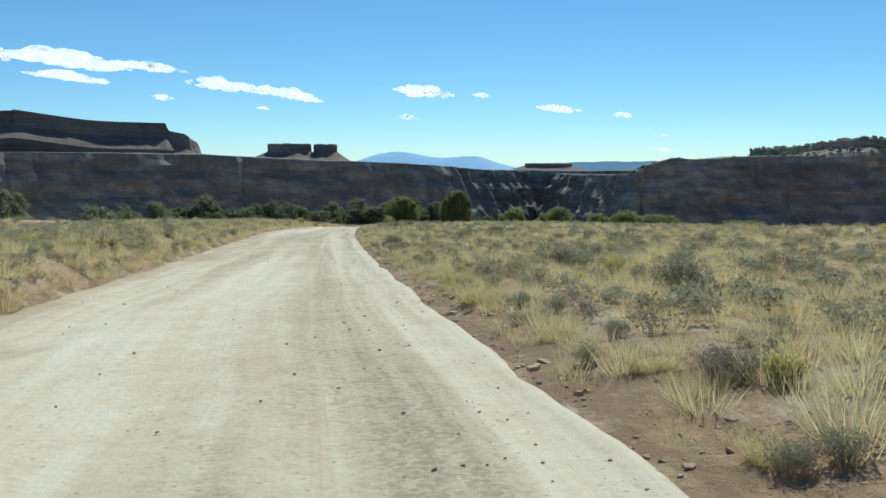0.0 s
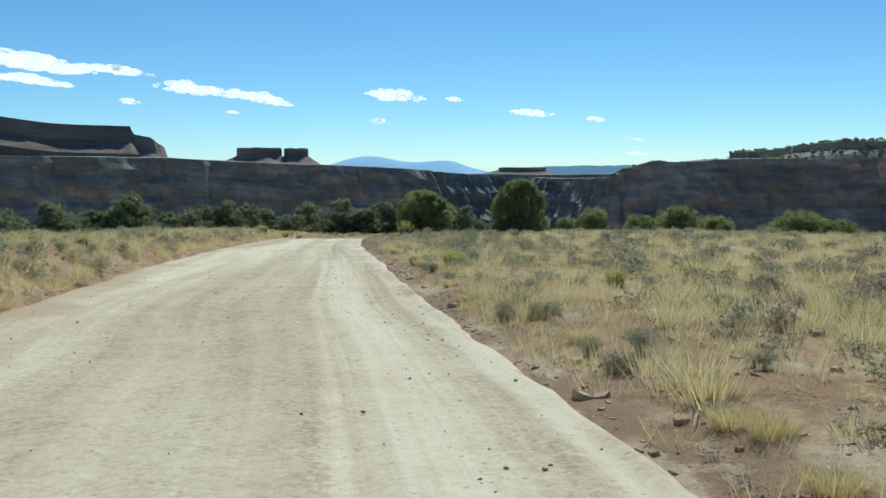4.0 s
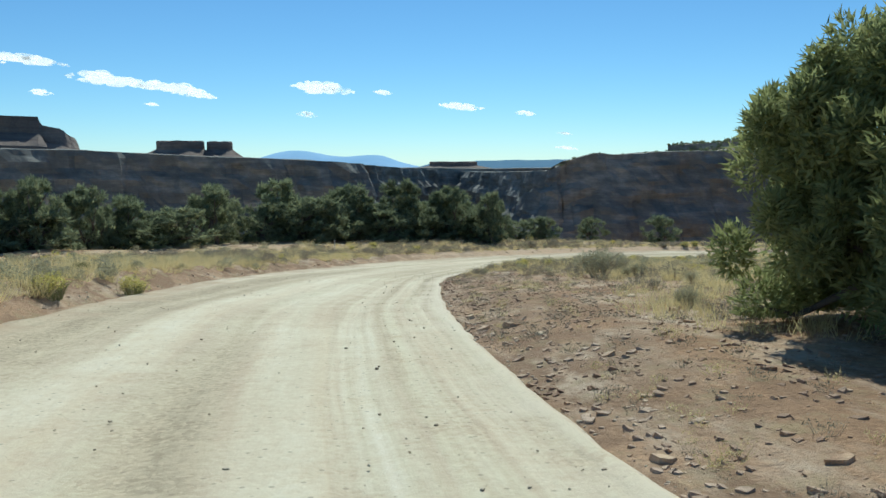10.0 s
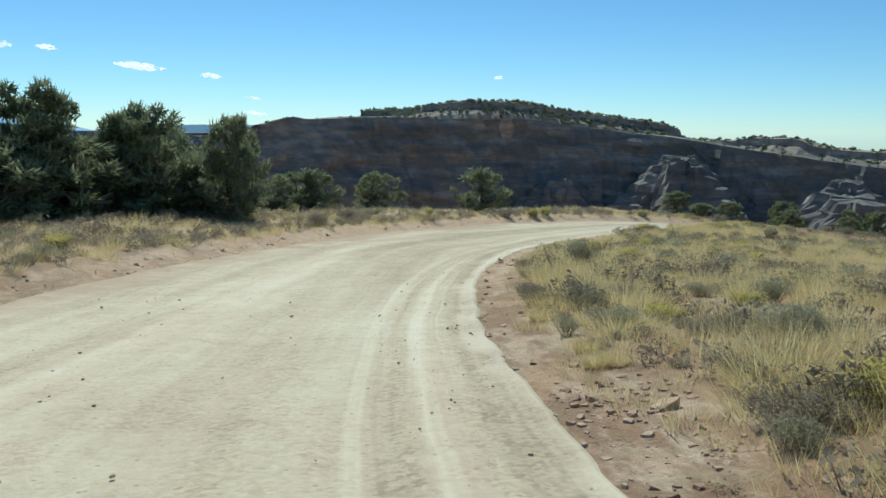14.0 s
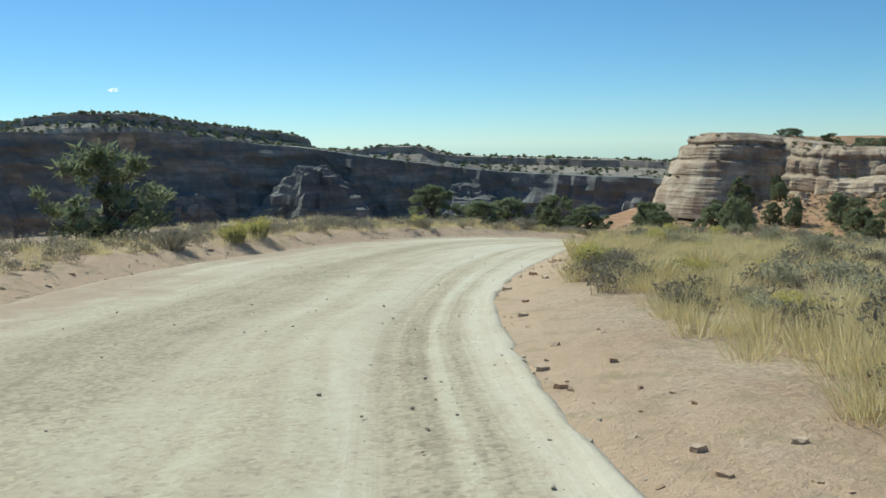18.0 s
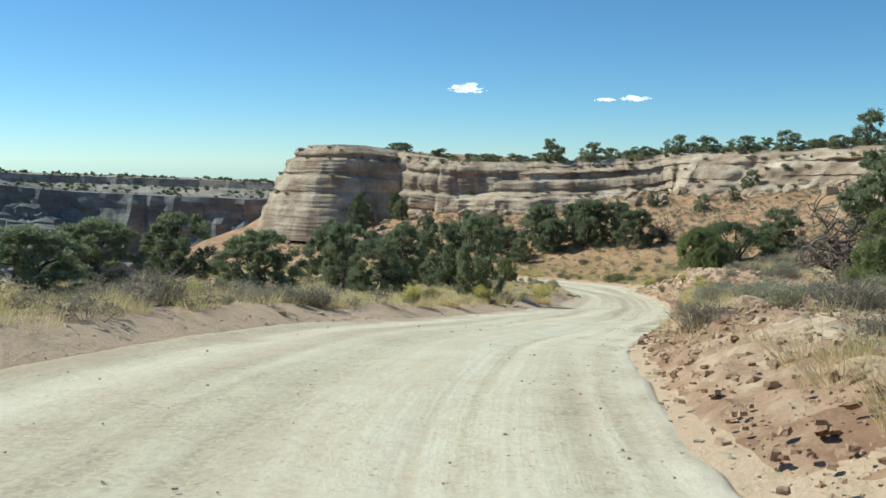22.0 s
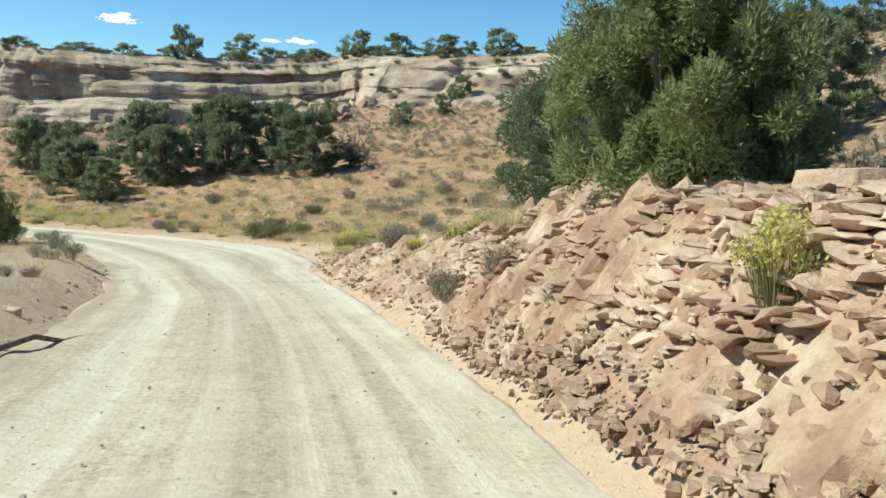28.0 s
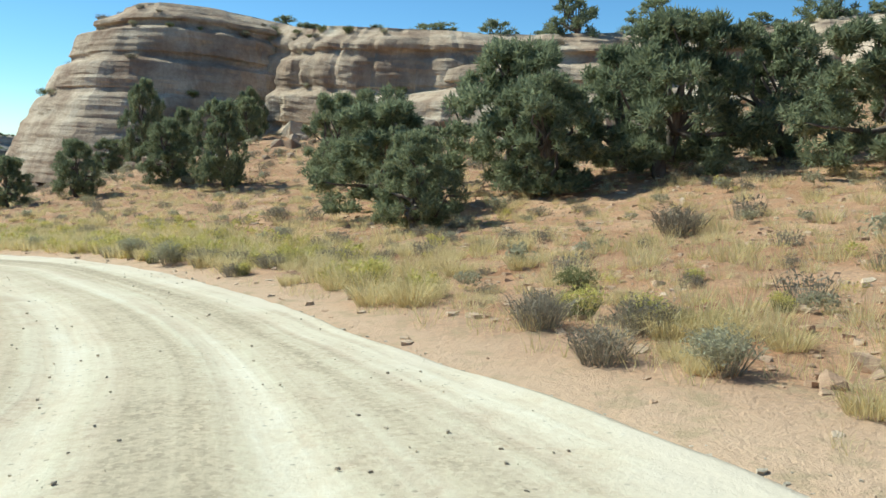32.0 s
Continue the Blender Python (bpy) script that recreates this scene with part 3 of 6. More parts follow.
CAP = [(-90, -5), (-20, 2), (0, 0), (3, -9), (24, -18), (33, -25), (30, -60)]
CAP_RIM = [(440, 1470, 20), (480, 1390, 22), (494, 1350, 25), (503, 1336, 28), (549, 1303, 33), (618, 1279, 33), (659, 1272, 29), (710, 1268, 21), (774, 1258, 14), (829, 1238, 7), (858, 1222, 1), (885, 1240, -8), (910, 1400, -10)]
rock_wall("mesa_cap", "pale sandstone cap on the canyon rim", CAP_RIM, CAP, CAPROCK, 7.0, 9.0, 51, "mesa")
CAP_RIM_B = [(893, 1290, -20), (903, 1150, -21), (910, 1126, -19), (916, 1114, -16), (954, 1061, -17), (966, 1036, -26), (988, 985, -32), (1013, 903, -34), (1033, 821, -36), (1046, 739, -38), (1054, 640, -41), (1110, 390, -48), (1340, 170, -52)]
rock_wall("mesa_cap", "pale sandstone cap further up the canyon", CAP_RIM_B, CAP, CAPROCK, 7.0, 9.0, 55, "mesa")


MESA = [(-300, -14), (-40, -2), (0, 0), (3, -30), (60, -55), (64, -75), (220, -120)]
rock_wall("mesa", "dark red mesa with vertical cliffs",
          [(-1700, 900, 120), (-1250, 1350, 112), (-930, 1612, 100), (-900, 1626, 104), (-780, 1688, 86), (-660, 1739, 82), (-646, 1744, 80), (-640, 1748, 66), (-612, 1756, 60), (-604, 1764, 50), (-602, 1790, 44), (-640, 1900, 40), (-700, 2100, 40)], MESA, BUTTEROCK, 12.0, 16.0, 61, "mesa")


def butte(name, label, cx, cy, z, rx_, ry_, height, seed):
    """A flat-topped tower on a skirt of talus."""
    a = np.linspace(0, 2 * np.pi, 72, endpoint=False)
    prof = [(0, height), (0.75, height), (0.97, height * 0.985), (1.0, height * 0.9), (1.0, height * 0.5), (1.03, height * 0.42), (1.5, height * 0.12), (2.3, -height * 0.3), (4.0, -height * 1.1)]
    V = []
    for r, h in prof:
        wob = 1 + 0.13 * fbm(np.cos(a) * 2, np.sin(a) * 2 + h * 0.002, 1.0, 4, seed) * (r > 0.5)
        V.append(np.stack([cx + rx_ * r * wob * np.cos(a), cy + ry_ * r * wob * np.sin(a), z + h + 0.06 * height * fbm(np.cos(a) * 3, np.sin(a) * 3, 1.0, 3, seed + 2) * (r > 0.5) + 0 * a], -1))
    V = np.array(V)
    V = np.concatenate([V, V[:, :1]], 1)
    me = mesh_of(name, V.reshape(-1, 3), grid_faces(V.shape[0], V.shape[1])[:, ::-1], (BUTTEROCK,), False)
    return thing(name, label, "butte", kind="structure", data=me)


butte("butte", "wide flat-topped dark red butte", -571, 2540, 14, 62, 60, 42, 71)
butte("butte", "narrow flat-topped dark red butte", -468, 2556, 14, 34, 50, 40, 72)
def spur(x, y, z, top, foot, height, seed):
    """A stepped rock spur standing out from the foot of the canyon wall."""
    a = np.linspace(0, 2 * np.pi, 61)
    r = np.random.default_rng(seed)
    fall = np.cumsum(r.uniform(0.3, 1.8, 9))
    fall, rows = fall / fall[-1], [np.stack([x + 0 * a, y + 0 * a, z + 0 * a], -1)]
    last = 0.0
    for k, f in enumerate(fall):
        for out, down in ((last + 0.7 * (f - last), last + 0.35 * (f - last)), (f, f)):
            q = top + (foot - top) * out
            wob = 1 + 0.6 * fbm(np.cos(a) * 2, np.sin(a) * 2 + 0.15 * k, 1.0, 4, seed) + 0.3 * fbm(np.cos(a) * 5, np.sin(a) * 5 + 0.6 * k, 1.0, 3, seed + 1)
            rows.append(np.stack([x + q * wob * np.cos(a), y + q * wob * np.sin(a), z - height * (down + 0.09 * fbm(np.cos(a) * 2 + k, np.sin(a) * 2, 1.0, 3, seed + 2))], -1))
        last = f
    V = np.array(rows)
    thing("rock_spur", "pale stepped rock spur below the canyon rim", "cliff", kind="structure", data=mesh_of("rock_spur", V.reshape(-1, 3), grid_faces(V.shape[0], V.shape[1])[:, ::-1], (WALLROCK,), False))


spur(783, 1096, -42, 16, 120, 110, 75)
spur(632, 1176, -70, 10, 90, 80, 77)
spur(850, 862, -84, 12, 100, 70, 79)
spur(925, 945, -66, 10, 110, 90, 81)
butte("butte", "low far flat-topped butte", 238, 3250, -30, 84, 80, 26, 73)


def far_range():
    """Blue mountains on the horizon; distance haze is put into their colour and glow."""
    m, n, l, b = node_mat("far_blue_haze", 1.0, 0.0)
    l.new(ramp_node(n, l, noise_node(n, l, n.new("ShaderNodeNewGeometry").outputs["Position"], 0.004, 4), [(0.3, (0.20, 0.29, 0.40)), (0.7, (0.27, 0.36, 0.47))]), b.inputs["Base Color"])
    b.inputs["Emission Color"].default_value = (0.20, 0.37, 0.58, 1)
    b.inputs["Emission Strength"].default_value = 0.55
    x = np.linspace(-1500, 1500, 160)
    hump = 95 * np.exp(-((x + 470) / 240) ** 2) + 70 * np.exp(-((x + 60) / 190) ** 2) - 0.012 * (x + 400) + 6 * fbm(x, x * 0, 90, 4, 81)
    rows = []
    for k, (back, f) in enumerate([(250, 0.9), (0, 1.0), (-120, 0.75), (-260, 0.3), (-420, -1.0)]):
        rows.append(np.stack([x, 4560 + back + 0 * x, -40 + hump * f + (30 if f < 0 else 0)], -1))
    V = np.array(rows)
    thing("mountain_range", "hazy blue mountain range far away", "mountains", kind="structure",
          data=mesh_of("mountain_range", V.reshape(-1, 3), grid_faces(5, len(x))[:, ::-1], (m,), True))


far_range()

# ---- the sandstone outcrop and ledges ----
LEDGE_SPOTS = []


def cliff_face(name, label, pts, tops, beds, lean, rough, seed, nose=None, back=7.0, gentle=None):
    """A bedded sandstone face below a rim line, out to its right. tops: rim heights by y. beds: thickness, step out at its top, bulge. nose: x, y, reach, flare.
    gentle: how far the face lies back, by y."""
    base = thing(name, label, "rock outcrop")
    line = spline(pts, 0.4)
    t = np.gradient(line, axis=0)
    t /= np.linalg.norm(t, axis=1)[:, None]
    s = np.concatenate([[0], np.cumsum(np.linalg.norm(np.diff(line, axis=0), axis=1))])
    edge = np.concatenate([[0], np.cumsum([k[0] for k in beds])])
    near = 0.0 * s
    if nose is not None:
        near = np.exp(-((line[:, 0] - nose[0]) ** 2 + (line[:, 1] - nose[1]) ** 2) / nose[2] ** 2) * nose[3]
    zz = np.interp(line[:, 1], *tops) + 0.6 * fbm(s, s * 0, 15.0, 4, seed + 9)
    ease = np.interp(line[:, 1], *gentle)[:, None] if gentle else 0.0 * s[:, None]

    def surface(d):
        S, D = np.meshgrid(s, d, indexing="ij")
        de = D + 0.7 * fbm(S, D * 0.2, 18.0, 4, seed) + 0.16 * fbm(S, D, 2.2, 3, seed + 1)
        O = lean * D + near[:, None] * D + ease * (1.0 * D + 0.3 * np.abs(fbm(S, D, 7.0, 3, seed + 11)) * D)
        for k, (thick, step, bulge) in enumerate(beds):
            amount = step * (0.25 + 1.7 * np.abs(fbm(S, D * 0 + 9 * k, 13.0, 4, seed + 20 + k)) + 0.5 * fbm(S, D * 0 + 5 * k, 21.0, 2, seed + 40 + k))
            amount = amount * (1 - 0.35 * ease) if step < 0 else amount
            O = O + amount * (smooth(edge[k] - 0.05, edge[k] + 0.55, de) if step > 0 else smooth(edge[k] - 0.03, edge[k] + 0.1, de))
            u = np.clip((de - edge[k]) / thick, 0, 1)
            O = O + bulge * np.sin(np.pi * u) * (0.7 + 0.5 * fbm(S, D * 0 + k, 5.0, 2, seed + 60 + k))
        crack = -0.55 * np.exp(-(fbm(S, D * 0.15, 6.0, 3, seed + 3) / 0.045) ** 2)
        crack = crack - 0.3 * np.exp(-(fbm(S, D * 0.1 + 40, 2.4, 2, seed + 8) / 0.05) ** 2)
        O = O + rough * (1.5 * fbm(S, D * 0.3, 12.0, 3, seed + 4) + 0.55 * fbm(S, D, 2.6, 4, seed + 5) + 0.2 * fbm(S * 0.7, D * 1.6, 0.8, 3, seed + 6) + 0.12 * fbm(S * 0.2, D * 2.2, 0.7, 3, seed + 7)) + crack * rough * (1 - 0.85 * ease)
        return line[:, :1] + O * t[:, 1:], line[:, 1:] - O * t[:, :1], zz[:, None] - D

    tx_, ty_, tz_ = surface(np.array([0.0]))
    cap = np.stack([np.concatenate([line[:, :1] - back * t[:, 1:], tx_], 1), np.concatenate([line[:, 1:] + back * t[:, :1], ty_], 1), np.concatenate([tz_ - 0.6, tz_], 1)], -1)
    part("cap", mesh_of("cap", cap.reshape(-1, 3), grid_faces(len(s), 2), (CLIFF,), True), None, base)
    for k in range(len(beds)):
        d = np.linspace(edge[k], edge[k + 1], max(4, int(beds[k][0] / 0.13)))
        X, Y, Z = surface(d)
        part("rock_bed", mesh_of("rock_bed", np.stack([X, Y, Z], -1).reshape(-1, 3), grid_faces(len(s), len(d)), (CLIFF,), False), None, base)
    pick = random.Random(seed)
    for k in range(1, len(beds)):
        if beds[k][1] > 0.35:
            X, Y, Z = surface(np.array([edge[k] + 0.2]))
            for _ in range(17):
                i = pick.randrange(12, len(s) - 12)
                LEDGE_SPOTS.append((float(X[i, 0]), float(Y[i, 0]), float(Z[i, 0])))
    return base


cliff_face("sandstone_outcrop", "tall rounded banded sandstone outcrop with a shaded alcove",
           [(236, 267), (198, 253.5), (179, 246), (168.5, 242), (165, 239), (164.6, 235.8), (168, 231.2), (172, 227.8), (170, 224), (164.6, 219.6), (163, 215.5), (163.3, 210), (166, 203)], ([200, 212, 222, 229, 232], [-12.3, -11.7, -10.9, -9.4, -9.0]),
           [(0.4, 0.9, 0.05), (0.5, 1.4, 0.05), (0.9, 1.5, 0.08), (0.5, -0.5, 0.0), (2.5, 1.2, 0.12), (0.5, -0.5, 0.0), (2.7, 1.2, 0.16), (0.4, -0.4, 0.0), (2.2, 0.9, 0.1), (5.4, 0.3, 0.2)], 0.2, 0.75, 101, (164, 237, 7.5, 0.3))
cliff_face("sandstone_ledge", "stepped pale sandstone ledges below a wooded rim",
           [(171, 218), (167, 208), (167.5, 200), (169.5, 190), (171, 178), (167, 167), (160, 156), (152, 146.5), (140, 135)], ([135, 150, 180, 198, 218], [-8.6, -9.2, -10.3, -11.8, -12.4]),
           [(0.35, 0.6, 0.1), (0.7, 2.2, 0.15), (0.3, 0.8, 0.05), (0.7, 2.0, 0.15), (0.8, -1.5, 0.0), (1.5, 2.3, 0.15), (0.5, -1.0, 0.0), (0.7, 2.4, 0.12), (2.6, 1.8, 0.15)], 0.45, 0.85, 201, gentle=([150, 176, 196, 206], [1.0, 0.75, 0.25, 0.0]))


# ---- loose rock ----
def stone_mesh(seed, flat):
    """An angular slab or block about one metre long."""
    r = np.random.default_rng(seed)
    bm = bmesh.new()
    for _ in range(24):
        p = r.normal(size=3)
        p = p / np.abs(p).max() * (0.82 + 0.18 * r.random())
        bm.verts.new((p[0] * 0.5, p[1] * (0.32 + 0.1 * r.random()), p[2] * flat))
    res = bmesh.ops.convex_hull(bm, input=bm.verts)
    bmesh.ops.delete(bm, geom=[v for v in bm.verts if not v.link_faces], context='VERTS')
    bmesh.ops.triangulate(bm, faces=bm.faces)
    bm.verts.index_update()
    V = np.array([v.co[:] for v in bm.verts])
    F = np.array([[v.index for v in f.verts] for f in bm.faces])
    bm.free()
    return V, F


def pebble(seed):
    """A small angular stone of a dozen faces."""
    r = np.random.default_rng(seed)
    a = np.sort(np.arange(5) * 1.2566 + r.normal(0, 0.25, 5))
    q = r.uniform(0.32, 0.55, 5)
    ring = np.stack([q * np.cos(a), 0.75 * q * np.sin(a), r.uniform(-0.2, -0.1, 5)], 1)
    lid = ring * (r.uniform(0.6, 0.95), r.uniform(0.6, 0.95), 0) + np.stack([r.normal(0, 0.04, 5), r.normal(0, 0.04, 5), r.uniform(0.12, 0.24) + r.normal(0, 0.03, 5)], 1)
    V = np.concatenate([ring, lid])
    F = []
    for i in range(5):
        j = (i + 1) % 5
        F += [(i, j, 5 + j), (i, 5 + j, 5 + i)]
    F += [(5, 6, 7), (5, 7, 8), (5, 8, 9)]
    return V, np.array(F)


PEBBLES = [pebble(340 + k) for k in range(12)]
SLABS = [stone_mesh(300 + k, 0.16) for k in range(7)]
BLOCKS = [stone_mesh(320 + k, 0.30) for k in range(7)]
SLAB_MESH = [mesh_of("rock", V, F, (SLAB,)) for V, F in SLABS]
BLOCK_MESH = [mesh_of("rock", V, F, (SLAB,)) for V, F in BLOCKS]


def place_many(shapes, spots):
    """Copies of small shapes as one pair of arrays: spots of x, y, z, size, turn, lean, stretch."""
    VV, FF, at = [], [], 0
    for k, (x, y, z, size, turn, lean, tall) in enumerate(spots):
        V, F = shapes[k % len(shapes)]
        c, s_ = math.cos(turn), math.sin(turn)
        W = V * (size, size, size * tall)
        W = np.stack([W[:, 0] * c - W[:, 1] * s_, W[:, 0] * s_ + W[:, 1] * c, W[:, 2]], 1)
        W[:, 2] += lean * W[:, 0]
        VV.append(W + (x, y, z))
        FF.append(F + at)
        at += len(V)
    return np.concatenate(VV), np.concatenate(FF)


def beside(s, lat):
    """World x, y of a place along and across the road."""
    x, y = np.interp(s, ALONG, LINE[:, 0]), np.interp(s, ALONG, LINE[:, 1])
    a, b = np.interp(s, ALONG, TAN[:, 0]), np.interp(s, ALONG, TAN[:, 1])
    return x + lat * b, y - lat * a


def rock_bank():
    """Broken layered rock in the cut beside the road."""
    r = np.random.default_rng(17)
    base = thing("rock_bank", "cut bank of broken layered tan sandstone slabs", "rock bank")
    for k in range(300):
        s = r.choice([r.uniform(291, 306), r.uniform(291, 306), r.uniform(291, 306), r.uniform(274, 291), r.uniform(304, 312)])
        up = r.random()
        layered = 284 < s < 303 and r.random() < 0.6
        lat = np.interp(s, *WIDE_R) + 0.35 + 2.6 * up ** 0.9
        if layered:
            # the beds crop out at even heights up the face
            steps = np.linspace(0.3, 3.4, 40)
            fx, fy = beside(np.full(40, s), np.interp(s, *WIDE_R) + steps)
            fz = np.maximum.accumulate(ground_at(fx, fy))
            bed = 0.30 + 0.64 * (int(up * 9) + r.uniform(-0.12, 0.12)) / 9
            lat = np.interp(s, *WIDE_R) + float(np.interp(fz[0] + bed * (fz[-1] - fz[0]), fz, steps)) + 0.16
        x, y = beside(s, lat)
        size = 0.11 + 0.34 * r.random() ** 2 if layered else 0.07 + 0.24 * r.random() ** 2
        me = r.choice(SLAB_MESH) if r.random() < 0.5 else r.choice(BLOCK_MESH)
        ob = part("rock", me, None, base)
        z = float(ground_at(x, y))
        a = math.degrees(math.atan2(np.interp(s, ALONG, TAN[:, 1]), np.interp(s, ALONG, TAN[:, 0])))
        lean = 9 if layered else 24
        flat = (size, size * r.uniform(0.7, 1.0), r.uniform(0.16, 0.42), 1) if layered else (size, size * r.uniform(0.8, 1.3), size * r.uniform(0.6, 1.0), 1)
        ob.matrix_basis = pose(x, y, z + (0.12 if layered else 0.04), r.normal(0, lean), r.normal(0, lean), a + r.normal(0, 42 if layered else 90)) @ Matrix.Diagonal(flat)
    # crumbling layered face of the cut
    bs, bu = np.arange(256, 321, 0.11), np.arange(-0.1, 4.6, 0.11)
    S, U = np.meshgrid(bs, bu, indexing="ij")
    X, Y = beside(S, np.interp(S, *WIDE_R) + U)
    Z = ground_at(X, Y)
    rough = 0.22 * fbm(X, Y, 1.6, 3, 301) + 0.3 * fbm(X, Y, 0.4, 3, 302) + 0.25 * fbm(S * 0.25, U, 0.8, 3, 303) + 0.2 * fbm(X, Y, 0.2, 2, 305)
    tall = np.interp(S, *BANK_R)
    H = rough * np.clip(tall, 0.15, 1.3) * (0.55 + 0.2 * smooth(301, 305, S) * smooth(321, 316, S))
    level = (Z + H) / 0.15 + 0.8 * fbm(X, Y, 4.0, 3, 304)
    H = H + 0.15 * (np.floor(level) + smooth(0.55, 0.95, level - np.floor(level)) - level) * smooth(0.3, 1.0, tall)
    H = np.maximum(H, -0.04)
    fade = smooth(0, 0.5, U) * smooth(4.5, 3.2, U) * smooth(256, 262, S) * smooth(320, 314, S)
    part("bank_face", mesh_of("bank_face", np.stack([X, Y, Z - 0.08 + (H + 0.16) * fade], -1).reshape(-1, 3), grid_faces(len(bs), len(bu))[:, ::-1], (BANKROCK,), False), None, base)
    # rubble between
    n = 12000
    s, up = np.where(r.random(n) < 0.6, r.uniform(286, 305, n), r.uniform(255, 322, n)), r.random(n)
    x, y = beside(s, np.interp(s, *WIDE_R) + 0.1 + 4.2 * up ** 1.1)
    spots = [(x[i], y[i], float(ground_at(x[i], y[i])) + 0.1, 0.03 + 0.17 * r.random() ** 3, r.uniform(0, 6.3), r.normal(0, 0.3), 1) for i in range(n)]
    n = 5200
    s, up = np.where(r.random(n) < 0.8, r.uniform(286, 304, n), r.uniform(266, 309, n)), r.random(n)
    x, y = beside(s, np.interp(s, *WIDE_R) + 0.2 + 3.6 * up)
    spots += [(x[i], y[i], float(ground_at(x[i], y[i])) + 0.11, 0.05 + 0.26 * r.random() ** 2.6, math.atan2(np.interp(s[i], ALONG, TAN[:, 1]), np.interp(s[i], ALONG, TAN[:, 0])) + r.normal(0, 0.5), r.normal(0, 0.1), r.uniform(0.25, 0.5)) for i in range(n)]
    V, F = place_many(PEBBLES, spots)
    # small thin slabs filling the beds
    n = 1500
    s, lift = r.uniform(284, 307, n), (np.floor(r.random(n) * 12) + r.normal(0, 0.12, n)) / 12
    steps = np.linspace(0.3, 3.4, 40)
    more = []
    for i in range(n):
        fx, fy = beside(np.full(40, s[i]), np.interp(s[i], *WIDE_R) + steps)
        fz = np.maximum.accumulate(ground_at(fx, fy))
        x, y = beside(s[i], np.interp(s[i], *WIDE_R) + float(np.interp(fz[0] + (0.25 + 0.7 * lift[i]) * (fz[-1] - fz[0]), fz, steps)) + 0.08)
        along = math.atan2(np.interp(s[i], ALONG, TAN[:, 1]), np.interp(s[i], ALONG, TAN[:, 0]))
        more.append((x, y, float(ground_at(x, y)) + 0.09, r.uniform(0.1, 0.4), along + r.normal(0, 0.8), r.normal(0, 0.16), r.uniform(0.4, 1.2)))
    V2, F2 = place_many(SLABS, more)
    V, F = np.concatenate([V, V2]), np.concatenate([F, F2 + len(V)])
    tagged(part("rubble", mesh_of("rubble", V, F, (SLAB,)), None, base), kind="stuff")


rock_bank()


def undercut(x, y, wide, high, deep, face):
    """A washed-out hollow under a lip of soil, open towards the heading given."""
    c, s_ = math.cos(math.radians(face)), math.sin(math.radians(face))
    z0 = float(np.mean([ground_at(x - 1.2 * c + q * s_, y - 1.2 * s_ - q * c) for q in (-0.6, 0.0, 0.6)])) - 0.8 * high
    u = np.linspace(-1.7, 1.7, 45)
    w = np.sqrt(np.clip(1 - u ** 2, 0, 1)) * (0.8 + 0.35 * fbm(u + x, u * 0, 0.5, 2, 71))
    h = high * smooth(1.75, 1.0, np.abs(u)) * (1 + 0.3 * fbm(u + y, u * 0, 0.45, 3, 72))
    rows = []
    for d, zf, hollow in ((-2.2, 0.0, 0), (-1.5, 0.6, 0), (-0.9, 0.85, 0), (-0.4, 1.0, 0), (-0.05, 1.0, 0), (0.06, 0.93, 0), (0.08, 0.84, 0), (0.03, 0.78, 0.35), (0.05, 0.68, 0.75), (0.1, 0.45, 1.0), (0.14, 0.22, 0.95), (0.2, 0.05, 0.6), (0.32, -0.04, 0.0), (0.6, -0.25, 0), (0.9, -0.6, 0)):
        rough = 0.2 * fbm(u * wide * 0.5 + d, u * 0 + zf * 3, 0.25, 3, 73) * smooth(1.6, 0.9, np.abs(u))
        D, Z = d - deep * hollow * w + rough, zf * h + rough * 0.5 - 0.06 - 0.4 * smooth(1.15, 1.65, np.abs(u))
        rows.append(np.stack([x + c * D - s_ * u * wide * 0.5, y + s_ * D + c * u * wide * 0.5, z0 + Z], -1))
    G = np.stack(rows, 1)
    thing("undercut_bank", "washed-out hollow under a lip of sandy soil", "soil bank", "washed-out hollows",
          data=mesh_of("undercut_bank", G.reshape(-1, 3), grid_faces(len(u), len(rows)), (SOIL,), False))


undercut(88.3, 181.3, 0.75, 0.55, 0.7, 172)
undercut(87.3, 180.0, 1.0, 0.65, 0.8, 168)
undercut(89.6, 180.6, 0.4, 0.4, 0.5, 172)


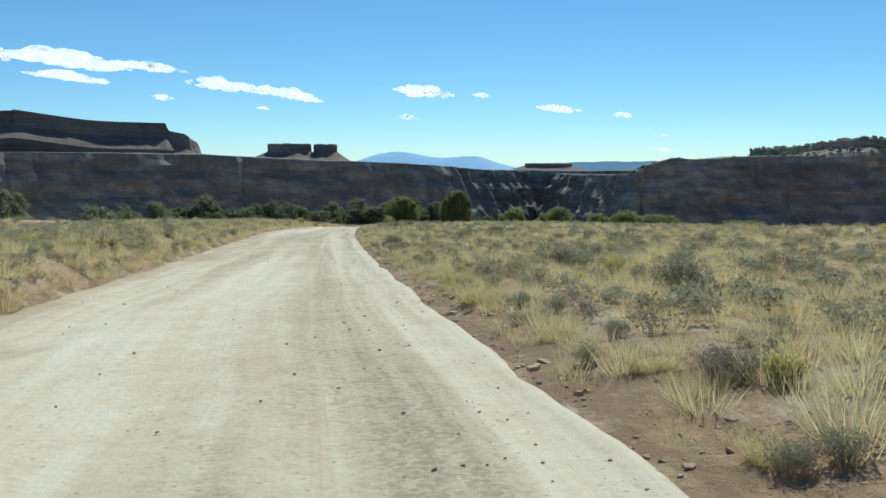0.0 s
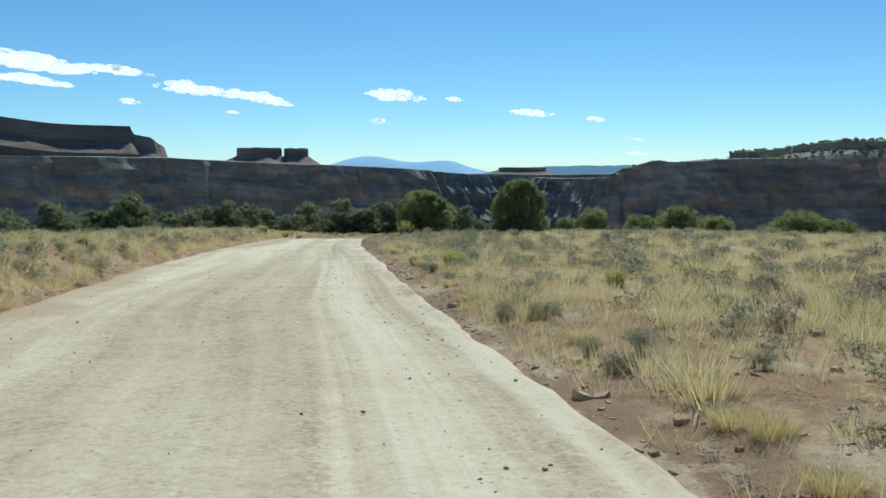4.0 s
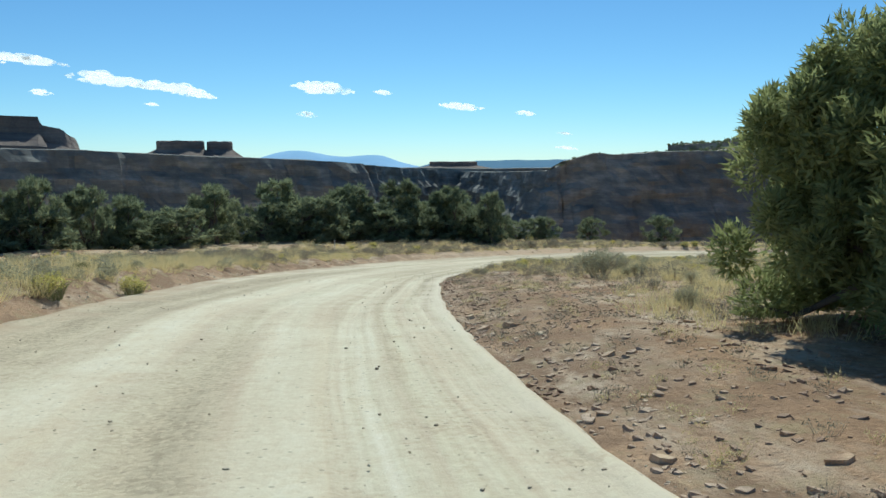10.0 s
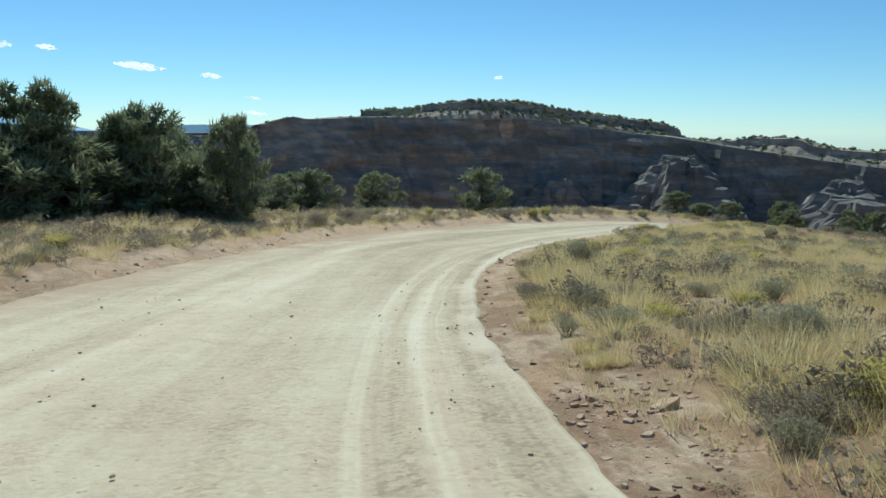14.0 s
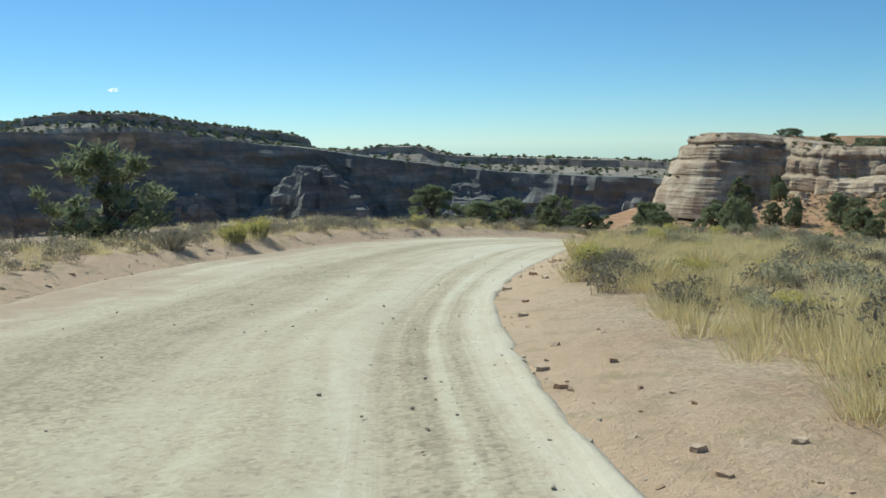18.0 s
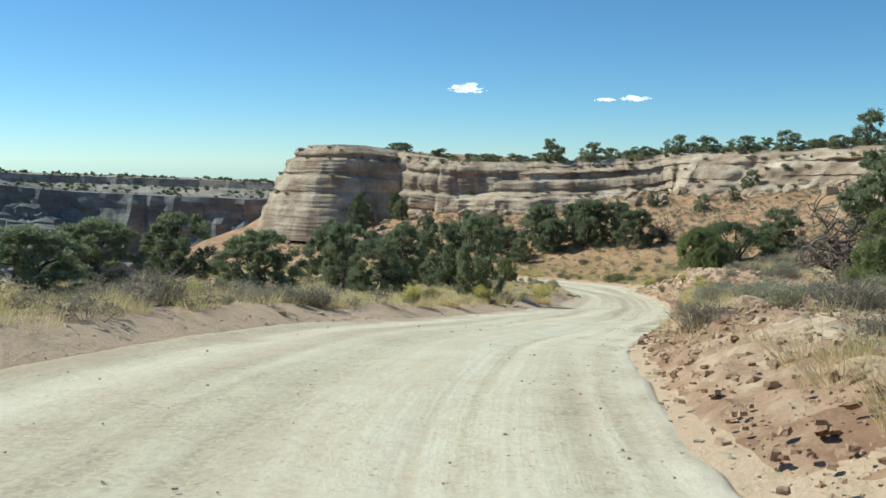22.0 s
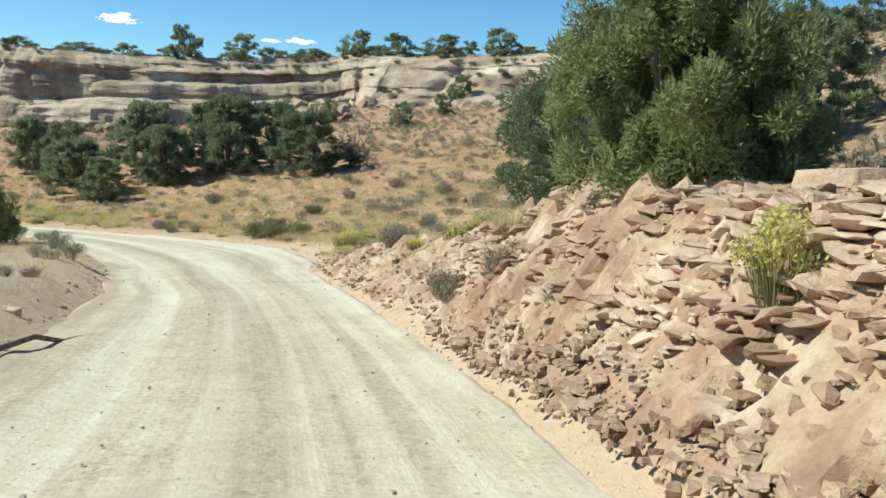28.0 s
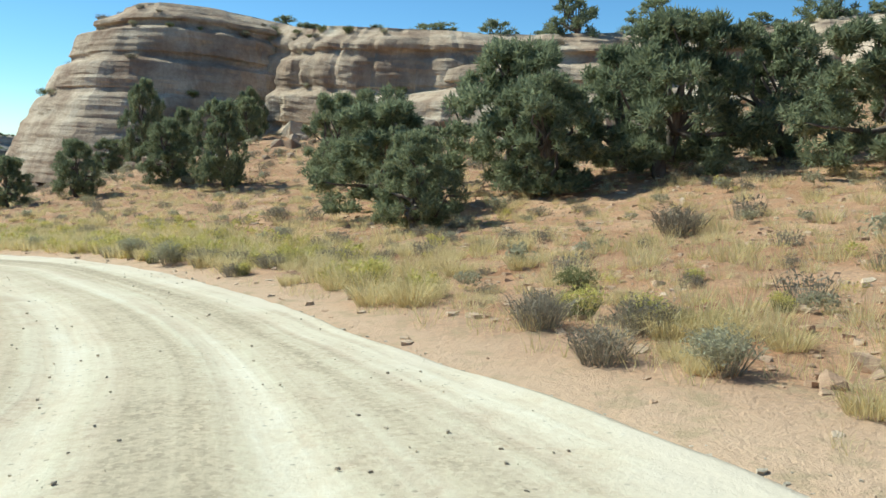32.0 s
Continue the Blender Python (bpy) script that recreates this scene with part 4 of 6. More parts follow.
def scattered_stones():
    r = np.random.default_rng(23)
    n = 5200
    s = r.uniform(48, 365, n)
    side = r.random(n) < 0.6
    d = 0.2 + 11 * r.random(n) ** 1.8
    lat = np.where(side, np.interp(s, *WIDE_R) + d, -np.interp(s, *WIDE_L) - d)
    x, y = beside(s, lat)
    z = ground_at(x, y)
    V, F = place_many(PEBBLES, [(x[i], y[i], z[i], 0.05 + 0.22 * r.random() ** 3, r.uniform(0, 6.3), r.normal(0, 0.25), 1) for i in range(n)])
    thing("stones", "scattered tan stones beside the road", "stones", kind="stuff", data=mesh_of("stones", V, F, (SLAB,)))
    # broken red stone on the bare verge of the bend
    n = 26000
    wash = r.random(n) < 0.55
    s = np.where(wash, r.uniform(138, 202, n), r.uniform(48, 205, n))
    side_ = np.where(wash | (r.random(n) < 0.6), 1.0, -1.0)
    x, y = beside(s, np.where(side_ > 0, np.interp(s, *WIDE_R), np.interp(s, *WIDE_L)) * side_ + side_ * (0.1 + 7.5 * r.random(n) ** 1.3))
    z = ground_at(x, y)
    V, F = place_many(PEBBLES, [(x[i], y[i], z[i], 0.03 + 0.12 * r.random() ** 3, r.uniform(0, 6.3), r.normal(0, 0.3), 0.7) for i in range(n)])
    thing("verge_stones", "broken reddish stones on the bare verge", "stones", kind="stuff", data=mesh_of("verge_stones", V, F, (REDSTONE,)))
    # stony hillside above the last bend
    n = 26000
    s = r.uniform(290, 372, n)
    x, y = beside(s, np.interp(s, *WIDE_R) + 1.5 + 42 * r.random(n) ** 1.3)
    z = ground_at(x, y)
    V, F = place_many(PEBBLES, [(x[i], y[i], z[i], 0.05 + 0.28 * r.random() ** 4, r.uniform(0, 6.3), r.normal(0, 0.2), 0.8) for i in range(n)])
    thing("hillside_stones", "reddish tan stones strewn over the slope", "stones", kind="stuff", data=mesh_of("hillside_stones", V, F, (SLAB,)))
    n = 16000
    s = r.uniform(308, 372, n)
    x, y = beside(s, np.interp(s, *WIDE_R) + 4.0 + 26 * r.random(n))
    z = ground_at(x, y)
    V, F = place_many(PEBBLES, [(x[i], y[i], z[i], 0.04 + 0.13 * r.random() ** 3, r.uniform(0, 6.3), r.normal(0, 0.2), 0.8) for i in range(n)])
    thing("slope_rubble", "small broken reddish rubble on the orange slope", "stones", kind="stuff", data=mesh_of("slope_rubble", V, F, (REDSTONE,)))
    # broken stone on the low bank before and behind the layered one
    n = 12000
    s = np.where(r.random(n) < 0.6, r.uniform(256, 290, n), r.uniform(303, 322, n))
    x, y = beside(s, np.interp(s, *WIDE_R) + 0.3 + 5.5 * r.random(n))
    z = ground_at(x, y)
    V, F = place_many(PEBBLES, [(x[i], y[i], z[i] + r.uniform(0.02, 0.14), 0.03 + 0.14 * r.random() ** 3, r.uniform(0, 6.3), r.normal(0, 0.3), 0.7) for i in range(n)])
    thing("bank_rubble", "broken pale orange stones on the low bank", "stones", kind="stuff", data=mesh_of("bank_rubble", V, F, (SLAB,)))
    # loose crumbs along both edges of the road
    n = 9000
    s = r.uniform(50, 365, n)
    u = r.choice([-1.0, 1.0], n) * r.normal(1.0, 0.06, n)
    x, y = beside(s, np.where(u > 0, u * np.interp(s, *WIDE_R), u * np.interp(s, *WIDE_L)))
    z = np.maximum(ground_at(x, y), np.interp(s, ALONG, LINE[:, 2]) - 0.03)
    V, F = place_many(PEBBLES, [(x[i], y[i], z[i], 0.025 + 0.08 * r.random() ** 3, r.uniform(0, 6.3), 0, 1) for i in range(n)])
    thing("edge_gravel", "loose gravel pushed to the edge of the dirt road", "gravel", kind="stuff", data=mesh_of("edge_gravel", V, F, (GRAVELROCK,)))
    # gravel on the road
    n = 12000
    s = r.uniform(55, 355, n)
    u = r.uniform(-1, 1, n)
    u = np.sign(u) * np.abs(u) ** 0.7
    lat = np.where(u > 0, u * np.interp(s, *WIDE_R), u * np.interp(s, *WIDE_L))
    x, y = beside(s, lat)
    z = np.interp(s, ALONG, LINE[:, 2])
    V, F = place_many(PEBBLES, [(x[i], y[i], z[i] + 0.005, 0.010 + 0.042 * r.random() ** 5, r.uniform(0, 6.3), 0, 1) for i in range(n)])
    thing("gravel", "loose gravel lying on the dirt road", "gravel", kind="stuff", data=mesh_of("gravel", V, F, (GRAVELROCK,)))


scattered_stones()
# stray blocks on the verge near the last bend
for k, (x, y, size) in enumerate([(101.7, 187.0, 0.28), (102.6, 186.6, 0.34), (103.0, 186.2, 0.3), (101.2, 186.6, 0.22), (104.2, 186.9, 0.2), (67.5, 178.4, 0.6), (72.5, 178.9, 0.5), (84.6, 180.6, 0.32)]):
    ob = thing("rock", "pale tan sandstone block on sandy soil", "rock", "blocks on the verge", data=BLOCK_MESH[k % 7])
    ob.matrix_world = pose(x, y, float(ground_at(x, y)) + 0.12 * size, 8, -6, 40 * k) @ Matrix.Scale(size, 4)
# thin ledges of bedrock cropping out of the slope: x, y, length, depth, turn
for k, (x, y, w, d, a) in enumerate([(79.75, 180.75, 1.25, 0.8, 20), (78.95, 180.55, 1.0, 0.7, 5), (77.1, 180.1, 0.9, 0.6, 40), (106.4, 171.7, 2.0, 1.2, 10), (105.6, 171.2, 1.6, 1.0, 30), (107.9, 172.7, 1.9, 0.7, 160),
                                     (73.2, 176.6, 1.5, 0.8, 15), (98.4, 173.0, 1.4, 0.6, 165), (93.4, 169.5, 1.6, 0.7, 20), (101.5, 175.6, 1.1, 0.6, 150)]):
    ob = thing("rock_slab", "flat sandstone slab cropping out of the slope", "rock", "slabs on the slope", data=SLAB_MESH[k % 7])
    ob.matrix_world = pose(x, y, float(ground_at(x, y)) + 0.09, 6, -5, a) @ Matrix.Diagonal((w / 2, d / 2, 0.9, 1))


def fallen_blocks():
    """Blocks broken from the outcrop lying on the slope below it."""
    r = np.random.default_rng(29)
    foot = spline([(158, 240), (158, 226), (156, 214), (158, 204), (160, 190), (160, 178), (154, 166), (146, 154)], 0.5)
    meshes = [mesh_of("sandstone_block", V * (1, 1.25, 1.35), F, (CLIFF,)) for V, F in BLOCKS]
    for k in range(130):
        p = foot[r.integers(0, len(foot))]
        out = abs(r.normal(0, 8)) - 1
        x, y = p[0] - out, p[1] + r.normal(0, 1)
        size = 0.5 + 1.7 * r.random() ** 2
        ob = thing("sandstone_block", "pale sandstone block fallen below the outcrop", "rock", "fallen sandstone blocks", data=meshes[k % 7])
        ob.matrix_world = pose(x, y, float(ground_at(x, y)) + 0.1 * size, r.normal(0, 12), r.normal(0, 12), r.uniform(0, 360)) @ Matrix.Scale(size, 4)


fallen_blocks()

# ---- plants ----
def blades(r, n, radius, height, width, lean, droop=0.35):
    """A clump of thin bent blades: arrays of places and triangles."""
    a, q = r.uniform(0, 2 * np.pi, n), np.sqrt(r.random(n))
    bx, by = radius * 0.45 * q * np.cos(a), radius * 0.45 * q * np.sin(a)
    L = height * r.uniform(0.55, 1.1, n)
    out = lean * (0.25 + q) * r.uniform(0.5, 1.3, n)
    a2 = a + r.normal(0, 0.5, n)
    dx, dy = np.cos(a2), np.sin(a2)
    mid = np.stack([bx + dx * out * L * 0.4, by + dy * out * L * 0.4, L * 0.6], 1)
    tip = np.stack([bx + dx * out * L, by + dy * out * L, L * (1 - droop * out)], 1)
    base = np.stack([bx, by, np.full(n, -0.03)], 1)
    w = width * r.uniform(0.6, 1.3, n)[:, None]
    t = r.uniform(0, np.pi, n)
    side = np.stack([np.cos(t), np.sin(t), 0 * t], 1)
    V = np.stack([base - side * w, base + side * w, mid - side * w, mid + side * w, tip], 1).reshape(-1, 3)
    i = (np.arange(n) * 5)[:, None]
    F = np.concatenate([i + [0, 1, 3], i + [0, 3, 2], i + [2, 3, 4]])
    return V, F


def leaves_at(r, C, size, long=1.6, along=None, single=False):
    """A small leaf-shaped triangle pair at each place, turned at random or roughly along the given ways."""
    n = len(C)
    u = r.normal(size=(n, 3))
    if along is not None:
        u = along + 0.45 * u
    u /= np.linalg.norm(u, axis=1)[:, None]
    v = np.cross(u, r.normal(size=(n, 3)))
    v /= np.linalg.norm(v, axis=1)[:, None] + 1e-9
    k = size * r.uniform(0.6, 1.3, n)[:, None]
    if single:
        V = np.stack([C - u * k * long * 0.5 - v * k * 0.42, C - u * k * long * 0.3 + v * k * 0.42, C + u * k * long * 0.6], 1).reshape(-1, 3)
        return V, np.arange(3 * n).reshape(-1, 3)
    V = np.stack([C - u * k * long * 0.5, C + v * k * 0.45, C + u * k * long * 0.5, C - v * k * 0.45], 1).reshape(-1, 3)
    i = (np.arange(n) * 4)[:, None]
    return V, np.concatenate([i + [0, 1, 2], i + [0, 2, 3]])


def join(*pairs):
    at, VV, FF = 0, [], []
    for V, F in pairs:
        VV.append(V)
        FF.append(F + at)
        at += len(V)
    return np.concatenate(VV), np.concatenate(FF)


def dome(r, n, lumps, radius, height, shell=0.5):
    """Places in an uneven dome made of lumps."""
    a, q = r.uniform(0, 2 * np.pi, lumps), np.sqrt(r.random(lumps))
    cz = height * (0.35 + 0.4 * r.random(lumps) * (1 - 0.5 * q))
    lc = np.stack([radius * 0.62 * q * np.cos(a), radius * 0.62 * q * np.sin(a), cz], 1)
    lr = radius * r.uniform(0.28, 0.5, lumps)
    k = r.integers(0, lumps, n)
    d = r.normal(size=(n, 3))
    d /= np.linalg.norm(d, axis=1)[:, None]
    rad = lr[k] * (shell + (1 - shell) * r.random(n)) * r.uniform(0.8, 1.15, n)
    P = lc[k] + d * rad[:, None] * (1, 1, 0.85 * height / radius if height < radius else 0.9)
    P[:, 2] = np.maximum(P[:, 2], 0.02)
    return P


def twigs(r, n, radius, height, width):
    return blades(r, n, radius * 0.5, height, width, 0.9, 0.2)


def shape_grass(seed, n=420, width=0.0042):
    """A rounded clump of fine dry blades."""
    r = np.random.default_rng(seed)
    return blades(r, n, 0.6, 0.6, width, 0.9, 0.5)


def shape_tuft(seed, n=24, width=0.006):
    """A low tuft of a few single-triangle blades."""
    r = np.random.default_rng(seed)
    a = r.uniform(0, 2 * np.pi, n)
    q = 0.3 * np.sqrt(r.random(n))
    base = np.stack([q * np.cos(a), q * np.sin(a), np.full(n, -0.02)], 1)
    L = r.uniform(0.25, 0.6, n)
    a = a + r.normal(0, 0.9, n)
    tip = base + np.stack([np.cos(a) * L * 0.38, np.sin(a) * L * 0.38, L], 1)
    t = r.uniform(0, np.pi, n)
    side = np.stack([np.cos(t), np.sin(t), 0 * t], 1) * width
    V = np.stack([base - side, base + side, tip], 1).reshape(-1, 3)
    return V, np.arange(3 * n).reshape(-1, 3)


def shape_mound(seed, n, width=0.0075):
    """A rounded mound of single-triangle blades leaning out all round."""
    r = np.random.default_rng(seed)
    a, q = r.uniform(0, 2 * np.pi, n), np.sqrt(r.random(n))
    base = np.stack([0.3 * q * np.cos(a), 0.3 * q * np.sin(a), np.full(n, -0.02)], 1)
    L = r.uniform(0.42, 0.68, n)
    tilt = 0.95 * q * r.uniform(0.5, 1.2, n)
    a = a + r.normal(0, 0.5, n)
    tip = base + np.stack([np.cos(a) * L * np.sin(tilt), np.sin(a) * L * np.sin(tilt), L * np.cos(tilt)], 1)
    t = r.uniform(0, np.pi, n)
    side = np.stack([np.cos(t), np.sin(t), 0 * t], 1) * width
    V = np.stack([base - side, base + side, tip], 1).reshape(-1, 3)
    return V, np.arange(3 * n).reshape(-1, 3)


def shape_brush(seed, n=1900, leaf=0.025, tall=0.72):
    """A round leafy shrub one metre wide: foliage, twigs."""
    r = np.random.default_rng(seed)
    return leaves_at(r, dome(r, n, 16, 0.5, tall, 0.55), leaf, 2.0, None, True), twigs(r, 60, 0.6, tall * 0.9, 0.006)


def shape_flowering(seed, n=900):
    """Flower heads over a dome of fine stems."""
    r = np.random.default_rng(seed)
    P = dome(r, n, 14, 0.48, 0.85, 0.75)
    P = P[P[:, 2] > 0.22]
    return leaves_at(r, P, 0.036, 1.5, None, True), blades(r, 200, 0.5, 0.6, 0.005, 0.6, 0.2)


def shape_twiggy(seed, n=900):
    r = np.random.default_rng(seed)
    return leaves_at(r, dome(r, n, 15, 0.5, 0.62, 0.6), 0.026, 2.4, None, True), blades(r, 230, 0.55, 0.62, 0.0045, 0.95, 0.15)


def shape_bush(seed, n, leaf, tall):
    """A light round shrub for the open ground."""
    r = np.random.default_rng(seed)
    return leaves_at(r, dome(r, n, 11, 0.5, tall, 0.55), leaf, 2.0, None, True)


def shape_clump(seed, n=105):
    """A light rounded grass clump."""
    V, F = shape_tuft(seed, n, 0.0085)
    return V * (1.25, 1.25, 1.15), F


SHAPES = {
    "straw": ([(shape_grass(400 + k), None) for k in range(4)], STRAW, "grass_clump", "clump of dry straw-coloured bunch grass", "grass clump"),
    "yellow": ([shape_flowering(410 + k) for k in range(4)], YELLOW, "rabbitbrush", "yellow-flowered rabbitbrush on dry soil", "shrub"),
    "sage": ([shape_brush(420 + k) for k in range(4)], SAGE, "sagebrush", "grey-green sagebrush on dry soil", "shrub"),
    "brown": ([shape_twiggy(430 + k) for k in range(4)], BROWNBRUSH, "blackbrush", "grey-brown twiggy blackbrush on dry soil", "shrub"),
    "green": ([shape_brush(440 + k, 1500, 0.03, 0.7) for k in range(3)], GREENBRUSH, "ephedra_shrub", "olive green rounded shrub on the verge", "shrub"),
}
STEMS = {"yellow": GREENBRUSH, "sage": BROWNBRUSH, "brown": BROWNBRUSH, "green": GREENBRUSH, "straw": STRAW}
LITE = {
    "straw": [shape_clump(450 + k) for k in range(5)],
    "yellow": [join(shape_bush(455 + k, 90, 0.065, 0.8), shape_clump(458 + k, 40)) for k in range(2)],
    "sage": [shape_bush(460 + k, 270, 0.055, 0.7) for k in range(5)],
    "brown": [join(shape_bush(465 + k, 190, 0.048, 0.58), shape_clump(475 + k, 50)) for k in range(4)],
    "green": [shape_bush(470 + k, 270, 0.055, 0.7) for k in range(2)],
}
PLANT_MESH = {k: [(mesh_of("foliage" if t else v[2], *f, (v[1],)), mesh_of("branchwork", *t, (STEMS[k],)) if t else None) for f, t in v[0]] for k, v in SHAPES.items()}
prng = random.Random(5)
planted = []


GROUPS = {"straw": "grass clumps", "yellow": "rabbitbrush by the road", "sage": "sagebrush by the road", "brown": "blackbrush by the road", "green": "green shrubs"}


def plant(kind, x, y, wide, tall=1.0, z=None):
    v = SHAPES[kind]
    leafy, stems = prng.choice(PLANT_MESH[kind])
    ob = thing(v[2], v[3], v[4], GROUPS[kind], data=None if stems else leafy)
    ob.matrix_world = pose(x, y, (float(ground_at(x, y)) if z is None else z) - 0.02, 0, 0, prng.uniform(0, 360)) @ Matrix.Diagonal((wide, wide, wide * tall * prng.uniform(0.85, 1.1), 1))
    if stems:
        tagged(part("foliage", leafy, None, ob), kind="stuff")
        tagged(part("branchwork", stems, None, ob), kind="stuff")
    planted.append((x, y, wide))
    return ob


# shrubs that stand out, by the plan: x, y, width
SAGE_AT = [(2.1, 21.9, 1.1), (3.5, 15.4, 1.3), (0.7, 51.8, 1.3), (-1.0, 41.9, 1.1), (-7.3, 69.5, 1.2), (-10.0, 120.0, 1.6), (-9.6, 100.6, 1.1), (-8.3, 100.2, 1.0), (-7.4, 98.8, 1.0),
           (-8.6, 134.5, 0.8), (-10.2, 136.2, 0.6), (43.2, 179.3, 1.1), (35.2, 178.6, 0.9), (46.3, 178.7, 0.8), (44.0, 179.9, 0.5), (42.4, 179.5, 0.7), (43.8, 177.1, 0.8), (58.7, 177.6, 0.7), (63.4, 177.4, 0.6),
           (61.9, 176.2, 0.7), (62.3, 173.4, 1.0), (58.0, 175.6, 1.2), (77.0, 178.6, 0.8), (79.2, 178.4, 1.1), (102.1, 187.8, 0.9), (59.4, 179.1, 0.6), (82.5, 177.8, 1.5), (81.6, 178.2, 1.1), (91.7, 178.0, 1.0), (96.8, 177.8, 0.9), (41.6, 179.7, 0.6), (41.1, 179.4, 0.55), (39.0, 178.9, 0.9), (47.0, 173.1, 0.9), (44.3, 176.2, 0.7)]
BROWN_AT = [(2.0, 7.0, 0.6), (-3.9, 37.5, 0.8), (4.8, 160.0, 0.7), (-2.7, 173.4, 1.3), (0.0, 177.2, 1.3), (13.0, 184.4, 1.2), (15.4, 172.6, 1.0), (35.9, 177.6, 1.2), (35.2, 189.3, 1.4), (25.6, 178.7, 0.6),
            (37.6, 176.8, 1.1), (23.2, 176.5, 0.7), (39.7, 179.2, 0.8), (59.4, 179.25, 0.95), (58.2, 176.6, 0.7), (45.5, 176.4, 1.0), (59.3, 178.4, 0.7), (113.5, 188.4, 1.4), (108.4, 180.7, 0.9), (110.1, 178.1, 1.2),
            # (88.4, 180.7), (87.6, 179.9), (88.2, 181.2) are added as the hollows' dark shade
            (95.3, 178.0, 0.9), (90.8, 178.1, 0.8), (104.3, 189.8, 0.9), (104.2, 188.6, 0.8), (-0.9, 52.0, 0.8), (60.3, 177.5, 0.6), (73.3, 180.2, 0.8), (71.9, 179.8, 0.7), (69.7, 179.7, 0.4), (86.7, 177.3, 1.0), (81.2, 180.3, 1.0), (82.0, 180.2, 1.0), (88.4, 180.7, 0.8), (87.6, 179.9, 1.1), (88.2, 181.2, 0.7), (44.0, 177.4, 0.7), (44.1, 176.8, 0.7), (44.5, 179.0, 0.65), (47.4, 174.0, 0.9), (105.0, 176.0, 1.0), (101.5, 176.2, 0.7)]
STRAW_AT = [(-0.1, 14.2, 1.0), (-0.6, 18.0, 0.9), (1.5, 7.8, 0.5), (-26.6, 127.9, 1.4), (20.2, 176.4, 1.2), (21.4, 175.4, 1.2), (14.4, 171.2, 1.1), (16.7, 171.3, 1.1), (25.4, 177.5, 0.9), (24.0, 178.0, 1.0),
            (31.5, 189.6, 1.1), (38.6, 179.0, 0.8), (36.5, 179.5, 0.7), (47.0, 186.7, 1.0), (58.6, 185.4, 1.1), (43.0, 178.8, 0.7), (43.9, 179.0, 0.7), (48.3, 179.3, 1.2), (49.4, 179.0, 1.1), (82.9, 179.7, 1.2), (72.8, 179.5, 0.8),
            (90.0, 180.5, 0.8), (88.9, 181.2, 0.8), (96.8, 183.6, 0.7), (104.0, 188.3, 0.8), (107.1, 192.2, 1.0), (109.3, 194.7, 0.8), (46.6, 179.4, 1.3), (45.6, 179.2, 1.0), (42.6, 178.8, 0.6), (43.0, 178.3, 0.65), (42.6, 179.4, 0.55), (40.8, 179.1, 0.6), (41.5, 178.6, 0.6)]
YELLOW_AT = [(3.1, 20.9, 0.7), (-11.2, 102.1, 1.5), (-23.0, 107.8, 1.3), (-22.4, 114.0, 0.9), (-21.8, 117.5, 0.8), (-10.1, 132.6, 0.7), (17.0, 186.1, 1.0), (15.6, 185.4, 1.1), (15.9, 173.3, 0.9), (27.8, 189.5, 1.0), (26.3, 176.9, 0.8), (44.9, 187.3, 0.9), (52.2, 186.7, 1.0), (54.0, 178.9, 0.9),
             (44.3, 179.5, 0.6), (59.4, 185.5, 1.1), (58.2, 179.3, 0.75), (66.6, 186.1, 0.9), (79.2, 180.1, 0.55), (77.0, 179.6, 0.7), (75.2, 179.55, 0.5), (92.2, 180.5, 1.0), (89.9, 181.3, 1.1), (91.0, 180.9, 0.8), (-7.6, 60.6, 0.8), (60.9, 178.7, 0.7), (66.7, 179.2, 0.75), (58.6, 179.0, 0.5)]
GREEN_AT = [(99.9, 184.0, 1.6), (104.3, 182.5, 1.1), (98.6, 184.7, 1.7), (97.6, 184.0, 1.5), (105.2, 182.7, 1.0), (107.6, 189.8, 0.8), (98.5, 183.0, 1.4)]
for kind, spots, tall in (("sage", SAGE_AT, 0.9), ("brown", BROWN_AT, 1.0), ("straw", STRAW_AT, 0.9), ("yellow", YELLOW_AT, 1.0), ("green", GREEN_AT, 0.75)):
    for x, y, w in spots:
        plant(kind, x, y, w, tall)


VERGE_R = ([0, 130, 140, 147, 176, 184, 192, 208, 222, 229, 243, 252, 259, 266, 306, 314, 328, 345, 430], [0.2, 0.2, 1.4, 4.2, 4.0, 0.8, 0.5, 0.5, 0.9, 1.9, 1.7, 1.4, 1.2, 0.3, 0.2, 1.2, 0.8, 0.4, 0.3])
VERGE_L = ([0, 158, 176, 232, 246, 430], [0.3, 0.3, 1.1, 1.2, 0.6, 0.3])


def open_ground(x, y, clear):
    """Where plants may grow: off the road, off the cut bank, off the canyon slope."""
    s, lat, _ = road_frame(x, y)
    off = np.maximum(lat - np.interp(s, *WIDE_R), -lat - np.interp(s, *WIDE_L))
    bare = np.where(lat > 0, np.interp(s, *VERGE_R), np.interp(s, *VERGE_L))
    clear = clear + bare * (0.75 + 0.5 * fbm(x, y, 5.0, 2, 66))
    bank = (s > 284) & (s < 309) & (lat > 0) & (off < 4.0)
    return (off > clear) & ~bank & (to_line(x, y, EDGE) < 9) & ((-to_line(x, y, RIM) > np.where(y < 192, 4.5, 9)) | (x < 60)), s, lat, off


